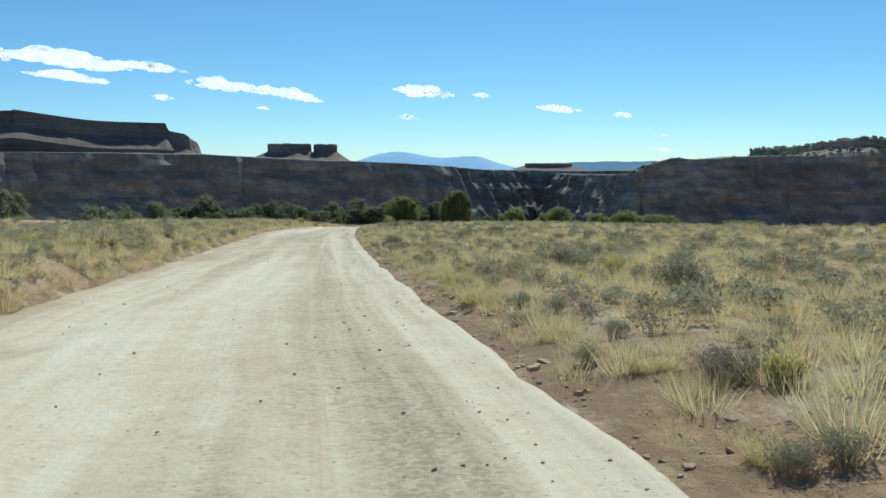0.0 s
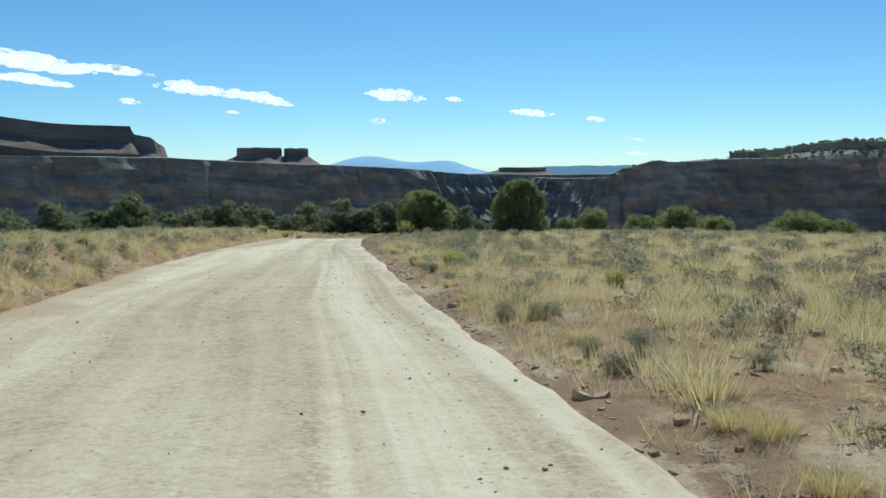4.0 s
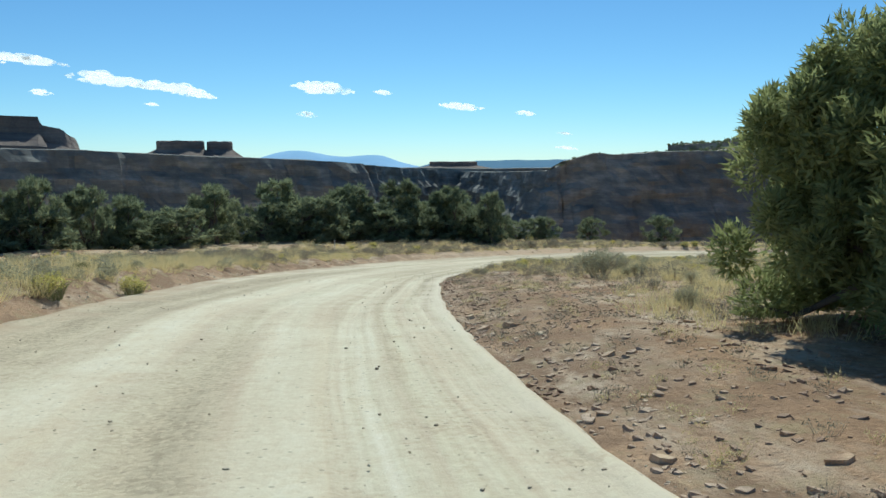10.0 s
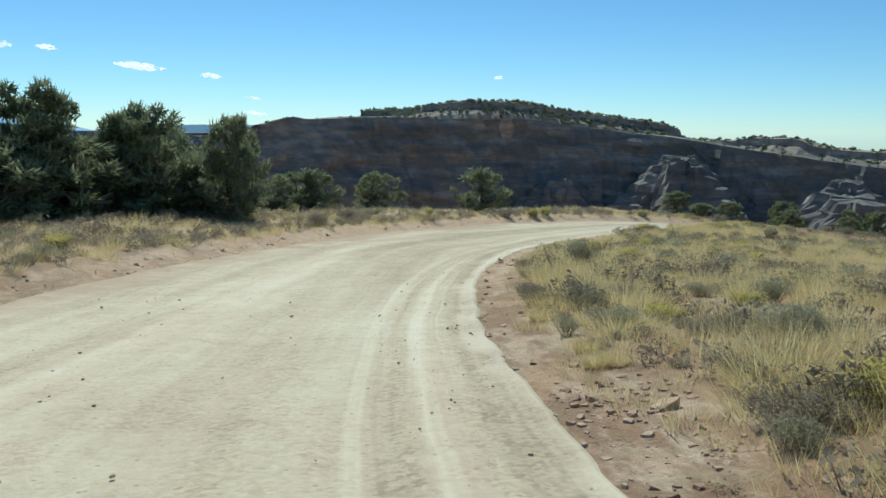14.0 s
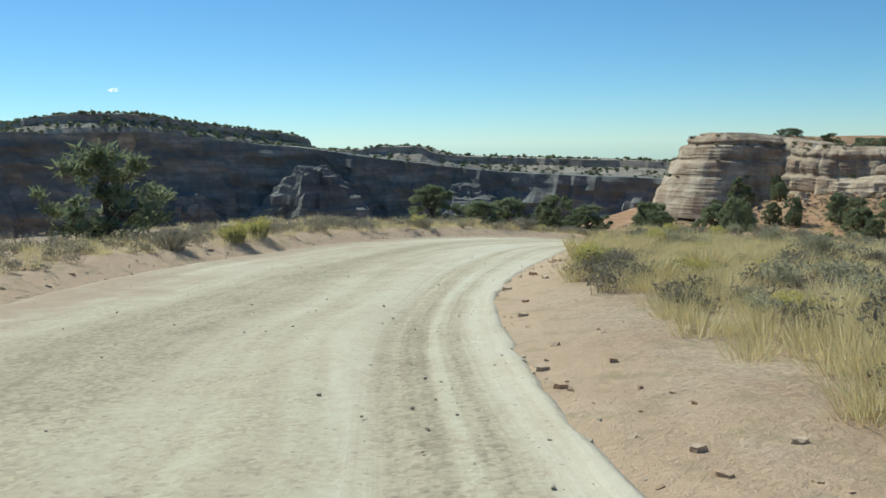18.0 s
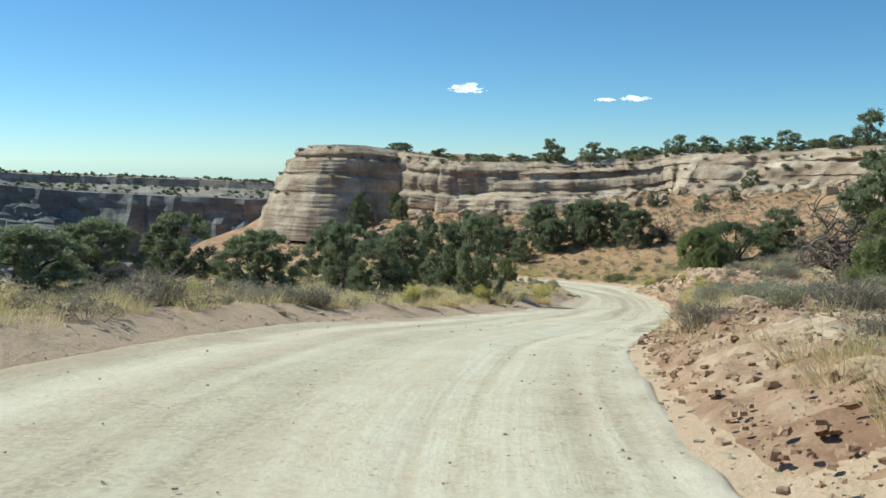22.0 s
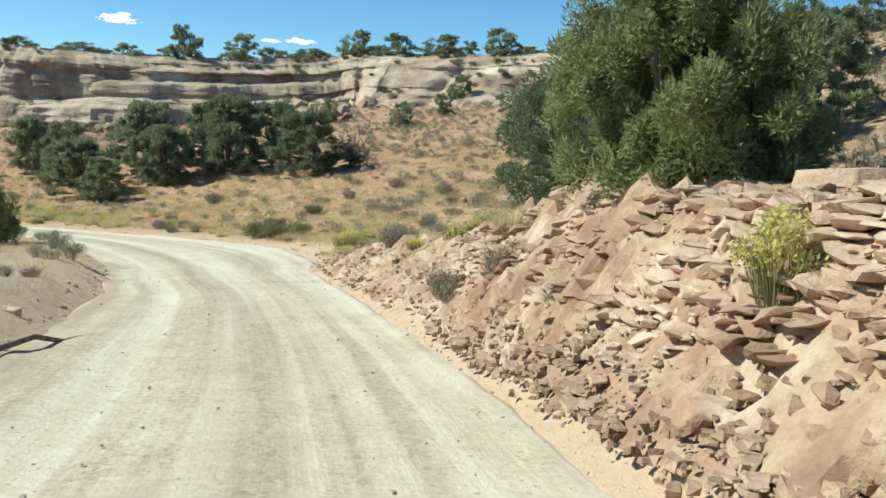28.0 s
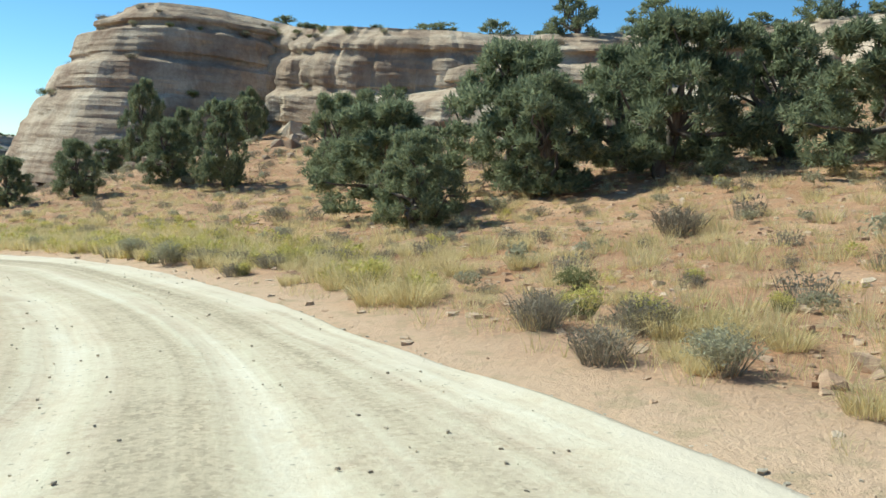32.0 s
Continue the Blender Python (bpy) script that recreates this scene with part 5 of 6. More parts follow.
def scatter(kind, count, seed, wmin, wmax, where, near):
    """Random shrubs of a kind: the near ones are things, the rest one object."""
    r = np.random.default_rng(seed)
    s = r.uniform(45, 372, count * 3)
    far = r.random(count * 3) ** 1.5
    side = r.random(count * 3) < 0.62
    lat = np.where(side, np.interp(s, *WIDE_R) + 0.3 + 46 * far, -np.interp(s, *WIDE_L) - 0.5 - 30 * far)
    x, y = beside(s, lat)
    ok, s2, lat2, off = open_ground(x, y, 0.45)
    ok &= np.abs(lat2 - lat) < 3
    ok &= r.random(len(x)) < where(x, y, s2, lat2)
    idx = np.nonzero(ok)[0][:count]
    idx = idx[np.argsort(off[idx])]
    w = wmin + (wmax - wmin) * r.random(len(x)) ** 1.5
    w = np.where((s2 < 205) & (off < 5), np.minimum(w, 0.32 + 0.09 * off), w)
    spots, things = [], 0
    z = ground_at(x, y)
    for i in idx:
        if off[i] < 9 and things < near and not (255 < s2[i] < 290 and off[i] < 6 and lat2[i] > 0 and i % 3):
            plant(kind, x[i], y[i], w[i])
            things += 1
        elif off[i] > 2.6 and not (255 < s2[i] < 292 and off[i] < 7 and i % 4):
            spots.append((x[i], y[i], z[i] - 0.02, w[i] * (0.65 if off[i] < 4 else 1.0), r.uniform(0, 6.3), 0, r.uniform(0.7, 1.1)))
    if spots:
        v = SHAPES[kind]
        V, F = place_many(LITE[kind], spots)
        thing(v[2] + "_field", "many " + {"straw": "dry straw-coloured grass clumps", "yellow": "yellow rabbitbrush shrubs", "sage": "grey-green sagebrush shrubs", "brown": "grey-brown twiggy shrubs", "green": "olive green shrubs"}[kind] + " across the open ground",
              v[4], kind="stuff", data=mesh_of(v[2] + "_field", V, F, (v[1],)))


def hill(x):
    return smooth(60, 95, x)


patch_a = lambda x, y: smooth(-0.25, 0.35, fbm(x, y, 14, 3, 61))
scatter("straw", 3200, 71, 0.35, 0.95, lambda x, y, s, l: (1 - 0.75 * hill(x)) * (0.25 + 0.75 * patch_a(x, y)), 50)
scatter("sage", 1500, 72, 0.35, 1.1, lambda x, y, s, l: 0.3 + 0.7 * patch_a(y, x), 80)
scatter("brown", 2200, 73, 0.35, 1.0, lambda x, y, s, l: 0.3 + 0.4 * patch_a(x + 40, y) + 0.3 * hill(x), 60)
scatter("yellow", 420, 74, 0.35, 0.85, lambda x, y, s, l: 0.6 - 0.45 * hill(x), 70)
scatter("green", 60, 75, 0.5, 1.0, lambda x, y, s, l: 0.5, 25)


def slope_cover():
    """Small shrubs and tufts over the stony slope."""
    r = np.random.default_rng(91)
    n = 40000
    x, y = r.uniform(52, 186, n), r.uniform(100, 246, n)
    s, lat, _ = road_frame(x, y)
    right = lat - np.interp(s, *WIDE_R)
    q = -to_line(x, y, RIM)
    ok = (right > 2.2) & ((q > 4) | (q < -2.5)) & ~((s > 284) & (s < 309) & (right < 3))
    ok &= r.random(n) < 0.3 + 0.7 * patch_a(x, y) * (1 - 0.4 * smooth(112, 125, x))
    x, y, near = x[ok], y[ok], right[ok] < 15
    z = ground_at(x, y)
    pick = r.random(len(x))
    pick = np.where(near[:] & (x > 84) & (pick < 0.58) & (r.random(len(x)) < 0.7), 0.58 + 0.4 * r.random(len(x)), pick)
    tiny = {"brown": [join(shape_bush(865 + k, 60, 0.085, 0.58), shape_clump(875 + k, 18)) for k in range(3)], "sage": [shape_bush(868 + k, 90, 0.095, 0.7) for k in range(3)], "straw": [shape_clump(880 + k, 40) for k in range(3)]}
    for kind, a, b, lo, hi in (("brown", 0.0, 0.36, 0.35, 1.05), ("sage", 0.36, 0.58, 0.4, 1.1), ("straw", 0.58, 1.0, 0.3, 0.75)):
        both = []
        for shapes, side in ((LITE[kind], near), (tiny[kind], ~near)):
            i = np.nonzero((pick >= a) & (pick < b) & side)[0]
            both.append(place_many(shapes, [(x[k], y[k], z[k] - 0.02, lo + (hi - lo) * r.random() ** 2, r.uniform(0, 6.3), 0, r.uniform(0.7, 1.1)) for k in i]))
        V, F = join(*both)
        v = SHAPES[kind]
        thing(v[2] + "_slope", {"brown": "grey-brown shrubs dotting the stony slope", "sage": "grey sagebrush dotting the stony slope", "straw": "pale dry grass tufts on the stony slope"}[kind], v[4], kind="stuff", data=mesh_of(v[2] + "_slope", V, F, (v[1],)))


slope_cover()


def small_cover(name, label, category, kind, shapes, s_range, off_range, side, count, lo, hi, seed, power=1.4, clear=0.1):
    """Many low plants of one kind over a stretch beside the road."""
    r = np.random.default_rng(seed)
    s = r.uniform(*s_range, count)
    d = off_range[0] + (off_range[1] - off_range[0]) * r.random(count) ** power
    x, y = beside(s, np.interp(s, *WIDE_R) + d if side > 0 else -np.interp(s, *WIDE_L) - d)
    ok, _, lat, _ = open_ground(x, y, clear if side > 0 else -0.25)
    ok &= (lat * side > 0) & (r.random(count) < 0.35 + 0.65 * smooth(-0.3, 0.3, fbm(x, y, 5.0, 3, seed)))
    x, y = x[ok], y[ok]
    z = ground_at(x, y)
    V, F = place_many(shapes, [(x[k], y[k], z[k] - 0.02, lo + (hi - lo) * r.random() ** 1.6, r.uniform(0, 6.3), 0, r.uniform(0.7, 1.1)) for k in range(len(x))])
    thing(name, label, category, kind="stuff", data=mesh_of(name, V, F, (SHAPES[kind][1],)))


LOW_STRAW = [shape_mound(885 + k, 84) for k in range(5)]
LITTER = [join(shape_bush(915 + k, 36, 0.05, 0.4), shape_mound(925 + k, 14)) for k in range(5)]
LOW_SAGE = [shape_bush(890 + k, 190, 0.052, 0.66) for k in range(4)]
LOW_BROWN = [join(shape_bush(895 + k, 130, 0.05, 0.55), shape_mound(905 + k, 26)) for k in range(4)]
small_cover("field_grass", "dry pale grass tufts filling the open field", "grass", "straw", LOW_STRAW, (48, 160), (0.9, 34), 1, 4200, 0.4, 0.85, 211)
small_cover("field_sage", "low grey-green sagebrush filling the open field", "shrub", "sage", LOW_SAGE, (48, 160), (2.0, 38), 1, 2600, 0.4, 0.9, 212)
small_cover("field_brush", "low grey-brown brush filling the open field", "shrub", "brown", LOW_BROWN, (48, 215), (1.0, 30), 1, 2000, 0.35, 0.75, 213)
small_cover("bank_grass", "dry grass along the top of the cut bank", "grass", "straw", LOW_STRAW, (48, 205), (0.1, 9), -1, 4800, 0.45, 0.95, 214)
small_cover("bank_brush", "low grey-green brush along the top of the cut bank", "shrub", "sage", LOW_SAGE, (48, 190), (0.2, 12), -1, 2400, 0.4, 0.9, 215)
small_cover("inner_grass", "thick pale yellow grass on the inside of the long bend", "grass", "straw", LOW_STRAW, (194, 262), (1.2, 18), 1, 4200, 0.5, 0.95, 221, 1.2)
small_cover("inner_brush", "grey-brown shrubs among the grass of the long bend", "shrub", "brown", LOW_BROWN, (194, 262), (1.5, 18), 1, 900, 0.5, 1.0, 222, 1.1)
small_cover("edge_brush", "grey-brown brush along the canyon edge beside the bend", "shrub", "brown", LOW_BROWN, (190, 275), (0.8, 8), -1, 1300, 0.45, 1.1, 219, 1.1)
small_cover("edge_grass", "dry grass along the canyon edge beside the bend", "grass", "straw", LOW_STRAW, (190, 300), (0.8, 9), -1, 1900, 0.4, 0.9, 220, 1.1)
small_cover("rise_sage", "grey-green brush thick over the rise", "shrub", "sage", LOW_SAGE, (262, 332), (8, 60), 1, 4600, 0.45, 1.1, 216, 0.85)
small_cover("rise_brush", "grey-brown brush thick over the rise", "shrub", "brown", LOW_BROWN, (262, 332), (7, 60), 1, 4600, 0.45, 1.1, 217, 0.85)
small_cover("bend_grass", "pale yellow grass on the slope above the last bend", "grass", "straw", LOW_STRAW, (310, 368), (1.5, 34), 1, 3400, 0.3, 0.75, 218)
small_cover("ledge_brush", "grey-brown brush below the stepped ledges", "shrub", "brown", LOW_BROWN, (300, 368), (24, 78), 1, 3400, 0.5, 1.25, 234, 1.0)
small_cover("ledge_sage", "grey-green brush below the stepped ledges", "shrub", "sage", LOW_SAGE, (300, 368), (28, 78), 1, 2200, 0.5, 1.2, 235, 1.0)
small_cover("verge_litter", "dead twigs and dry weeds on the rubbly verge", "dry weeds", "brown", LITTER, (50, 200), (0.3, 8), 1, 5200, 0.14, 0.4, 231, 1.2, -3.6)
small_cover("verge_weeds", "small dry yellow weeds on the rubbly verge", "dry weeds", "straw", LITTER, (50, 205), (0.4, 9), 1, 4200, 0.14, 0.42, 232, 1.2, -3.4)
small_cover("slope_weeds", "small yellow weeds among the rubble of the slope", "dry weeds", "yellow", LITTER, (306, 368), (2.0, 28), 1, 2200, 0.16, 0.45, 233, 1.1)


def verge_belt():
    """Thick belt of grass and shrubs along the outside of the last bend and the inside of the first."""
    r = random.Random(33)
    for k in range(120):
        s = r.uniform(330, 372)
        x, y = beside(s, float(np.interp(s, *WIDE_R)) + 0.9 + abs(r.gauss(0, 2.2)))
        plant(r.choice(["straw", "straw", "straw", "yellow", "brown"]), float(x), float(y), r.uniform(0.45, 1.0), 0.9)
    for k in range(130):
        s = r.uniform(198, 254)
        x, y = beside(s, float(np.interp(s, *WIDE_R)) + 0.6 + float(np.interp(s, *VERGE_R)) + abs(r.gauss(0, 3.4)))
        plant(r.choice(["straw"] * 6 + ["yellow", "brown", "brown", "sage"]), float(x), float(y), r.uniform(0.5, 1.0), 0.64)


verge_belt()


def straw_belt():
    """Pale bunch grass standing close along the outside of the last bend."""
    r = np.random.default_rng(97)
    n = 1350
    s = r.uniform(339, 388, n)
    x, y = beside(s, np.interp(s, *WIDE_R) + 0.9 + np.abs(r.normal(0, 2.0, n)) + 1.0 * smooth(348, 339, s))
    keep = fbm(x, y, 4.0, 3, 98) > -0.22
    x, y = x[keep], y[keep]
    z = ground_at(x, y)
    pick = r.random(len(x))
    for kind, lo, hi in (("straw", 0.0, 0.8), ("yellow", 0.8, 1.0)):
        i = np.nonzero((pick >= lo) & (pick < hi))[0]
        V, F = place_many(LITE[kind], [(x[k], y[k], z[k] - 0.02, r.uniform(0.45, 0.95), r.uniform(0, 6.3), 0, r.uniform(0.75, 1.1)) for k in i])
        v = SHAPES[kind]
        thing(v[2] + "_belt", {"straw": "belt of pale dry grass along the outside of the bend", "yellow": "yellow rabbitbrush among the grass of the bend"}[kind], v[4], kind="stuff", data=mesh_of(v[2] + "_belt", V, F, (v[1],)))


straw_belt()


early = lambda s: 1 - smooth(128, 150, s)
scatter("sage", 1100, 76, 0.3, 0.85, lambda x, y, s, l: early(s) * 0.9, 60)
scatter("straw", 1300, 77, 0.4, 0.9, lambda x, y, s, l: early(s) * 0.9, 20)
scatter("straw", 1300, 79, 0.3, 0.85, lambda x, y, s, l: 0.95 * smooth(318, 332, s) * (l < 18) * (l > 0), 0)
scatter("straw", 800, 89, 0.35, 0.8, lambda x, y, s, l: 0.98 * smooth(322, 332, s) * (l < 7) * (l > 0), 0)
scatter("yellow", 220, 80, 0.3, 0.7, lambda x, y, s, l: 0.9 * smooth(250, 275, s) * (l < 22) * (l > 0), 10)
scatter("yellow", 600, 95, 0.35, 0.85, lambda x, y, s, l: 0.9 * smooth(330, 345, s) * (l < 8) * (l > 0), 30)
scatter("straw", 900, 96, 0.4, 0.9, lambda x, y, s, l: 0.9 * smooth(334, 346, s) * (l < 9) * (l > 0), 40)
for x, y, w in ((89.0, 181.2, 0.5), (88.9, 180.6, 0.6), (88.4, 179.6, 0.7), (90.3, 180.4, 0.5), (87.9, 179.2, 0.6), (89.3, 181.9, 0.45)):
    plant("straw", x, y, w, 0.8, float(ground_at(x, y)) + 0.12)
scatter("brown", 500, 78, 0.4, 1.0, lambda x, y, s, l: early(s) * 0.8, 25)


# thick brush over the rise above the cut bank
rise = lambda s: smooth(244, 256, s) * (1 - smooth(300, 312, s))
scatter("brown", 900, 92, 0.4, 1.1, lambda x, y, s, l: rise(s) * 0.95 * (l < 36) * (l > 0), 50)
scatter("sage", 600, 93, 0.45, 1.2, lambda x, y, s, l: rise(s) * 0.95 * (l < 36) * (l > 0), 40)
scatter("straw", 700, 94, 0.35, 0.8, lambda x, y, s, l: rise(s) * 0.95 * (l < 30) * (l > 0), 50)
# low brown growth and dry grass on the stony verges of the bend
bend = lambda s: smooth(120, 140, s) * (1 - smooth(205, 225, s))
scatter("brown", 1500, 82, 0.2, 0.6, lambda x, y, s, l: bend(s) * 0.9 * (l < 16) * (l > 0), 40)
scatter("straw", 900, 83, 0.25, 0.7, lambda x, y, s, l: bend(s) * 0.9 * (l < 20) * (l > 2), 0)
scatter("sage", 420, 84, 0.4, 1.1, lambda x, y, s, l: bend(s) * 0.9 * (l < 30) * (l > 4), 20)
# grass and brush along the top of the cut beside the straight
scatter("sage", 1200, 86, 0.5, 1.1, lambda x, y, s, l: (1 - smooth(170, 190, s)) * (l < 0) * (l > -16), 20)
scatter("brown", 900, 88, 0.4, 0.9, lambda x, y, s, l: (1 - smooth(170, 190, s)) * (l < 0) * (l > -14), 20)
scatter("yellow", 260, 87, 0.5, 0.9, lambda x, y, s, l: (1 - smooth(170, 190, s)) * (l < 0) * (l > -12), 20)


def dry_grass():
    """Low tufts between the shrubs."""
    r = np.random.default_rng(81)
    n = 44000
    s = r.uniform(47, 370, n)
    side = r.random(n) < 0.65
    d = 0.25 + 38 * r.random(n) ** 1.8
    lat = np.where(side, np.interp(s, *WIDE_R) + d, -np.interp(s, *WIDE_L) - d * 0.8)
    x, y = beside(s, lat)
    ok, s2, l2, off = open_ground(x, y, 0.2)
    ok &= r.random(n) < (0.25 + 0.75 * patch_a(x, y)) * (1 - 0.15 * hill(x)) * np.clip(0.45 + off / 2.0, 0, 1)
    x, y = x[ok], y[ok]
    z = ground_at(x, y)
    tufts = [shape_tuft(500 + k) for k in range(5)]
    V, F = place_many(tufts, [(x[i], y[i], z[i], 0.3 + 0.5 * r.random(), r.uniform(0, 6.3), 0, r.uniform(0.6, 1.1)) for i in range(len(x))])
    thing("dry_grass", "low dry grass tufts over sandy soil", "grass", kind="stuff", data=mesh_of("dry_grass", V, F, (STRAW,)))


dry_grass()

# shrubs on the ledges of the outcrop
for x, y, z in LEDGE_SPOTS:
    plant(prng.choice(["sage", "brown", "brown", "green"]), x, y, prng.uniform(0.5, 1.5), 0.85, z)

# ---- trees ----
def limb(pts, r0, r1, sides=6):
    """A tapered tube through the points."""
    pts = np.array(pts, float)
    n = len(pts)
    t = np.gradient(pts, axis=0)
    t /= np.linalg.norm(t, axis=1)[:, None]
    up = np.array([0.31, 0.17, 0.93])
    a = np.cross(t, up)
    a /= np.linalg.norm(a, axis=1)[:, None] + 1e-9
    b = np.cross(t, a)
    ang = np.linspace(0, 2 * np.pi, sides, endpoint=False)
    rad = np.linspace(r0, r1, n)[:, None, None]
    V = pts[:, None] + rad * (np.cos(ang)[None, :, None] * a[:, None] + np.sin(ang)[None, :, None] * b[:, None])
    V = V.reshape(-1, 3)
    F = []
    for i in range(n - 1):
        for j in range(sides):
            p, q = i * sides + j, i * sides + (j + 1) % sides
            F += [(p, q, q + sides), (p, q + sides, p + sides)]
    return V, np.array(F)


def crooked(r, a, b, bend, k=5):
    """A bent way from a to b."""
    a, b = np.array(a, float), np.array(b, float)
    u = np.linspace(0, 1, k)[:, None]
    off = r.normal(size=(k, 3)) * bend
    off[0] = 0
    return a + (b - a) * u + off * np.sin(u * np.pi * 0.9)


def tree_shape(seed, wide, tall, clumps, per, leaf, low, tuft=1.0, size=1.0, single=True, shell=0.38):
    """Trunk and crown arrays for a desert conifer; low: how near the ground the crown begins; tuft: how upright its clumps are."""
    r = np.random.default_rng(seed)
    C = []
    lean = r.normal(0, 0.08, 2)
    while len(C) < clumps:
        a, q = r.uniform(0, 2 * np.pi), r.random() ** shell
        zz = low + (1 - low) * r.random()
        up = (zz - low) / (1 - low)
        reach = math.sqrt(max(0.03, 1 - (max(0.0, up - 0.3) / 0.74) ** 2)) * (0.78 + 0.22 * min(1, up / 0.25)) * (0.86 + 0.2 * math.sin(3 * a + seed) * math.cos(2 * a - seed))
        C.append((math.cos(a) * q * reach * wide / 2 * 0.86 + lean[0] * zz * tall, math.sin(a) * q * reach * wide / 2 * 0.86 + lean[1] * zz * tall, zz * tall * 0.93))
    C = np.array(C)
    cr = r.uniform(0.07, 0.14, clumps) * size * (wide + tall) / 2
    k = r.integers(0, clumps, clumps * per)
    d = r.normal(size=(len(k), 3))
    d /= np.linalg.norm(d, axis=1)[:, None]
    P = C[k] + d * (cr[k] * (0.25 + 0.75 * r.random(len(k)) ** 0.6))[:, None] * (1, 1, tuft)
    P[:, 2] = np.maximum(P[:, 2], 0.04)
    crown = leaves_at(r, P, leaf, 2.6, d * 0.9 + (0, 0, 0.3), single)
    parts_ = []
    fork = (lean[0] * tall * 0.3, lean[1] * tall * 0.3, tall * 0.28)
    parts_.append(limb(crooked(r, (0, 0, -0.15), fork, 0.05 * tall), 0.055 * tall, 0.04 * tall, 7))
    for i in r.choice(clumps, 30 if clumps == 62 else 13, replace=False):
        parts_.append(limb(crooked(r, fork if r.random() < 0.6 else (0, 0, 0.1), C[i], 0.05 * tall, 5), 0.024 * tall, 0.005 * tall, 5))
    return join(*parts_), crown


TREE_KINDS = {
    "juniper": ([tree_shape(600 + k, 1.5, 1.0, 95, 130, 0.026, 0.06, 1.3, 0.9) for k in range(4)], JUNIPER, "juniper_tree", "dense olive green juniper tree on dry ground", "tree"),
    "large": ([tree_shape(640 + k, 1.5, 1.0, 200, 520, 0.0125, 0.05, 1.4, 0.62) for k in range(3)], JUNIPER, "juniper_tree", "large dense olive green juniper beside the road", "tree"),
    "pinyon": ([tree_shape(620 + k, 1.3, 1.0, 105, 175, 0.0185, 0.05, 0.8, 0.66, True, 0.46) for k in range(5)], PINYON, "pinyon_tree", "dark green pinyon pine on rocky ground", "tree"),
    "open": ([tree_shape(660 + k, 1.5, 1.0, 62, 560, 0.0105, 0.08, 0.8, 0.9, True, 0.3) for k in range(2)], OLIVE, "juniper_tree", "spreading juniper with open limbs on the bank", "tree"),
    "middle": ([tree_shape(690 + k, 1.3, 1.0, 80, 95, 0.027, 0.05, 0.8, 0.76, True, 0.46) for k in range(4)], PINYON, "pinyon_tree", "dark green pinyon pine", "tree"),
    "small": ([tree_shape(680 + k, 1.3, 1.0, 64, 46, 0.036, 0.04, 0.8, 0.8, True, 0.46) for k in range(6)], PINYON, "pinyon_tree", "small dark green pinyon pine", "tree"),
}
TREE_MESH = {k: [(mesh_of("trunk", *t, (BARK,), True), mesh_of("crown", *c, (v[1],))) for t, c in v[0]] for k, v in TREE_KINDS.items()}
trng = random.Random(9)


def tree(kind, x, y, tall, wide, variant=None, label="", sink=0.05):
    v = TREE_KINDS[kind]
    pair = TREE_MESH[kind][variant] if variant is not None else trng.choice(TREE_MESH[kind])
    top = thing(v[2], label or v[3], v[4], "pinyon pines" if kind in ("pinyon", "small", "middle") else "junipers")
    full = 1.3 if kind in ("pinyon", "small", "middle") else 1.5
    top.matrix_world = pose(x, y, float(ground_at(x, y)) - sink, 0, 0, trng.uniform(0, 360)) @ Matrix.Diagonal((wide / full, wide / full, tall, 1))
    part("trunk", pair[0], None, top)
    part("crown", pair[1], None, top)
    return top


# x, y, height, width
NEAR_JUNIPERS = [(-9.9, 105.8, 3.4, 5.8), (-3.2, 98.8, 3.9, 5.0), (4, 112, 2.6, 4.0), (9, 103, 2.2, 4.5), (16, 99, 2.0, 4.5), (3, 121, 2.2, 3.5), (15, 114, 2.4, 4.5), (23, 108, 2.2, 5.0),
                 (70.6, 178.1, 2.4, 3.6), (64.9, 178.0, 1.3, 1.4), (82.7, 175.4, 3.8, 6.4), (52.5, 173.5, 1.6, 2.1), (108, 161, 8.4, 11.0), (110.5, 153.5, 6.6, 8.6), (97.5, 163.0, 3.6, 5.4), (106.3, 170.2, 4.2, 5.6), (116.4, 170, 1.5, 1.9), (92.1, 193.0, 2.0, 2.2),
                 (122.0, 145.0, 4.6, 6.0), (113.3, 141.2, 3.2, 3.6), (93.3, 146.5, 3.0, 4.3), (88.6, 145.6, 2.3, 3.0)]
for k, (x, y, h, w) in enumerate(NEAR_JUNIPERS):
    tree("large" if k in (0, 1, 8, 9) else "open" if k == 10 else "pinyon" if k in (12, 13, 15, 18, 19, 20, 21) else "juniper", x, y, h, w)
EDGE_TREES = [(-5.9, 175.2, 5.0, 4.2), (-9.5, 177.5, 5.4, 6.0), (-14.5, 174, 5.6, 6.2), (-19.5, 175, 5.4, 6.0), (-24, 168.5, 5.3, 6.2), (-29, 164, 5.0, 6.0), (-34, 158.5, 5.0, 6.4), (-40, 150, 4.8, 6.4), (-46, 139, 4.6, 6.4),
              (-52, 126, 4.6, 6.4), (-57, 112, 4.4, 6.2), (15.3, 192.4, 3.5, 5.6), (1, 187, 2.6, 4.6), (8, 195, 3.0, 5.0), (-60, 98, 4.4, 6.2), (-64, 84, 4.2, 6.0), (-44, 146, 5.0, 6.0)]
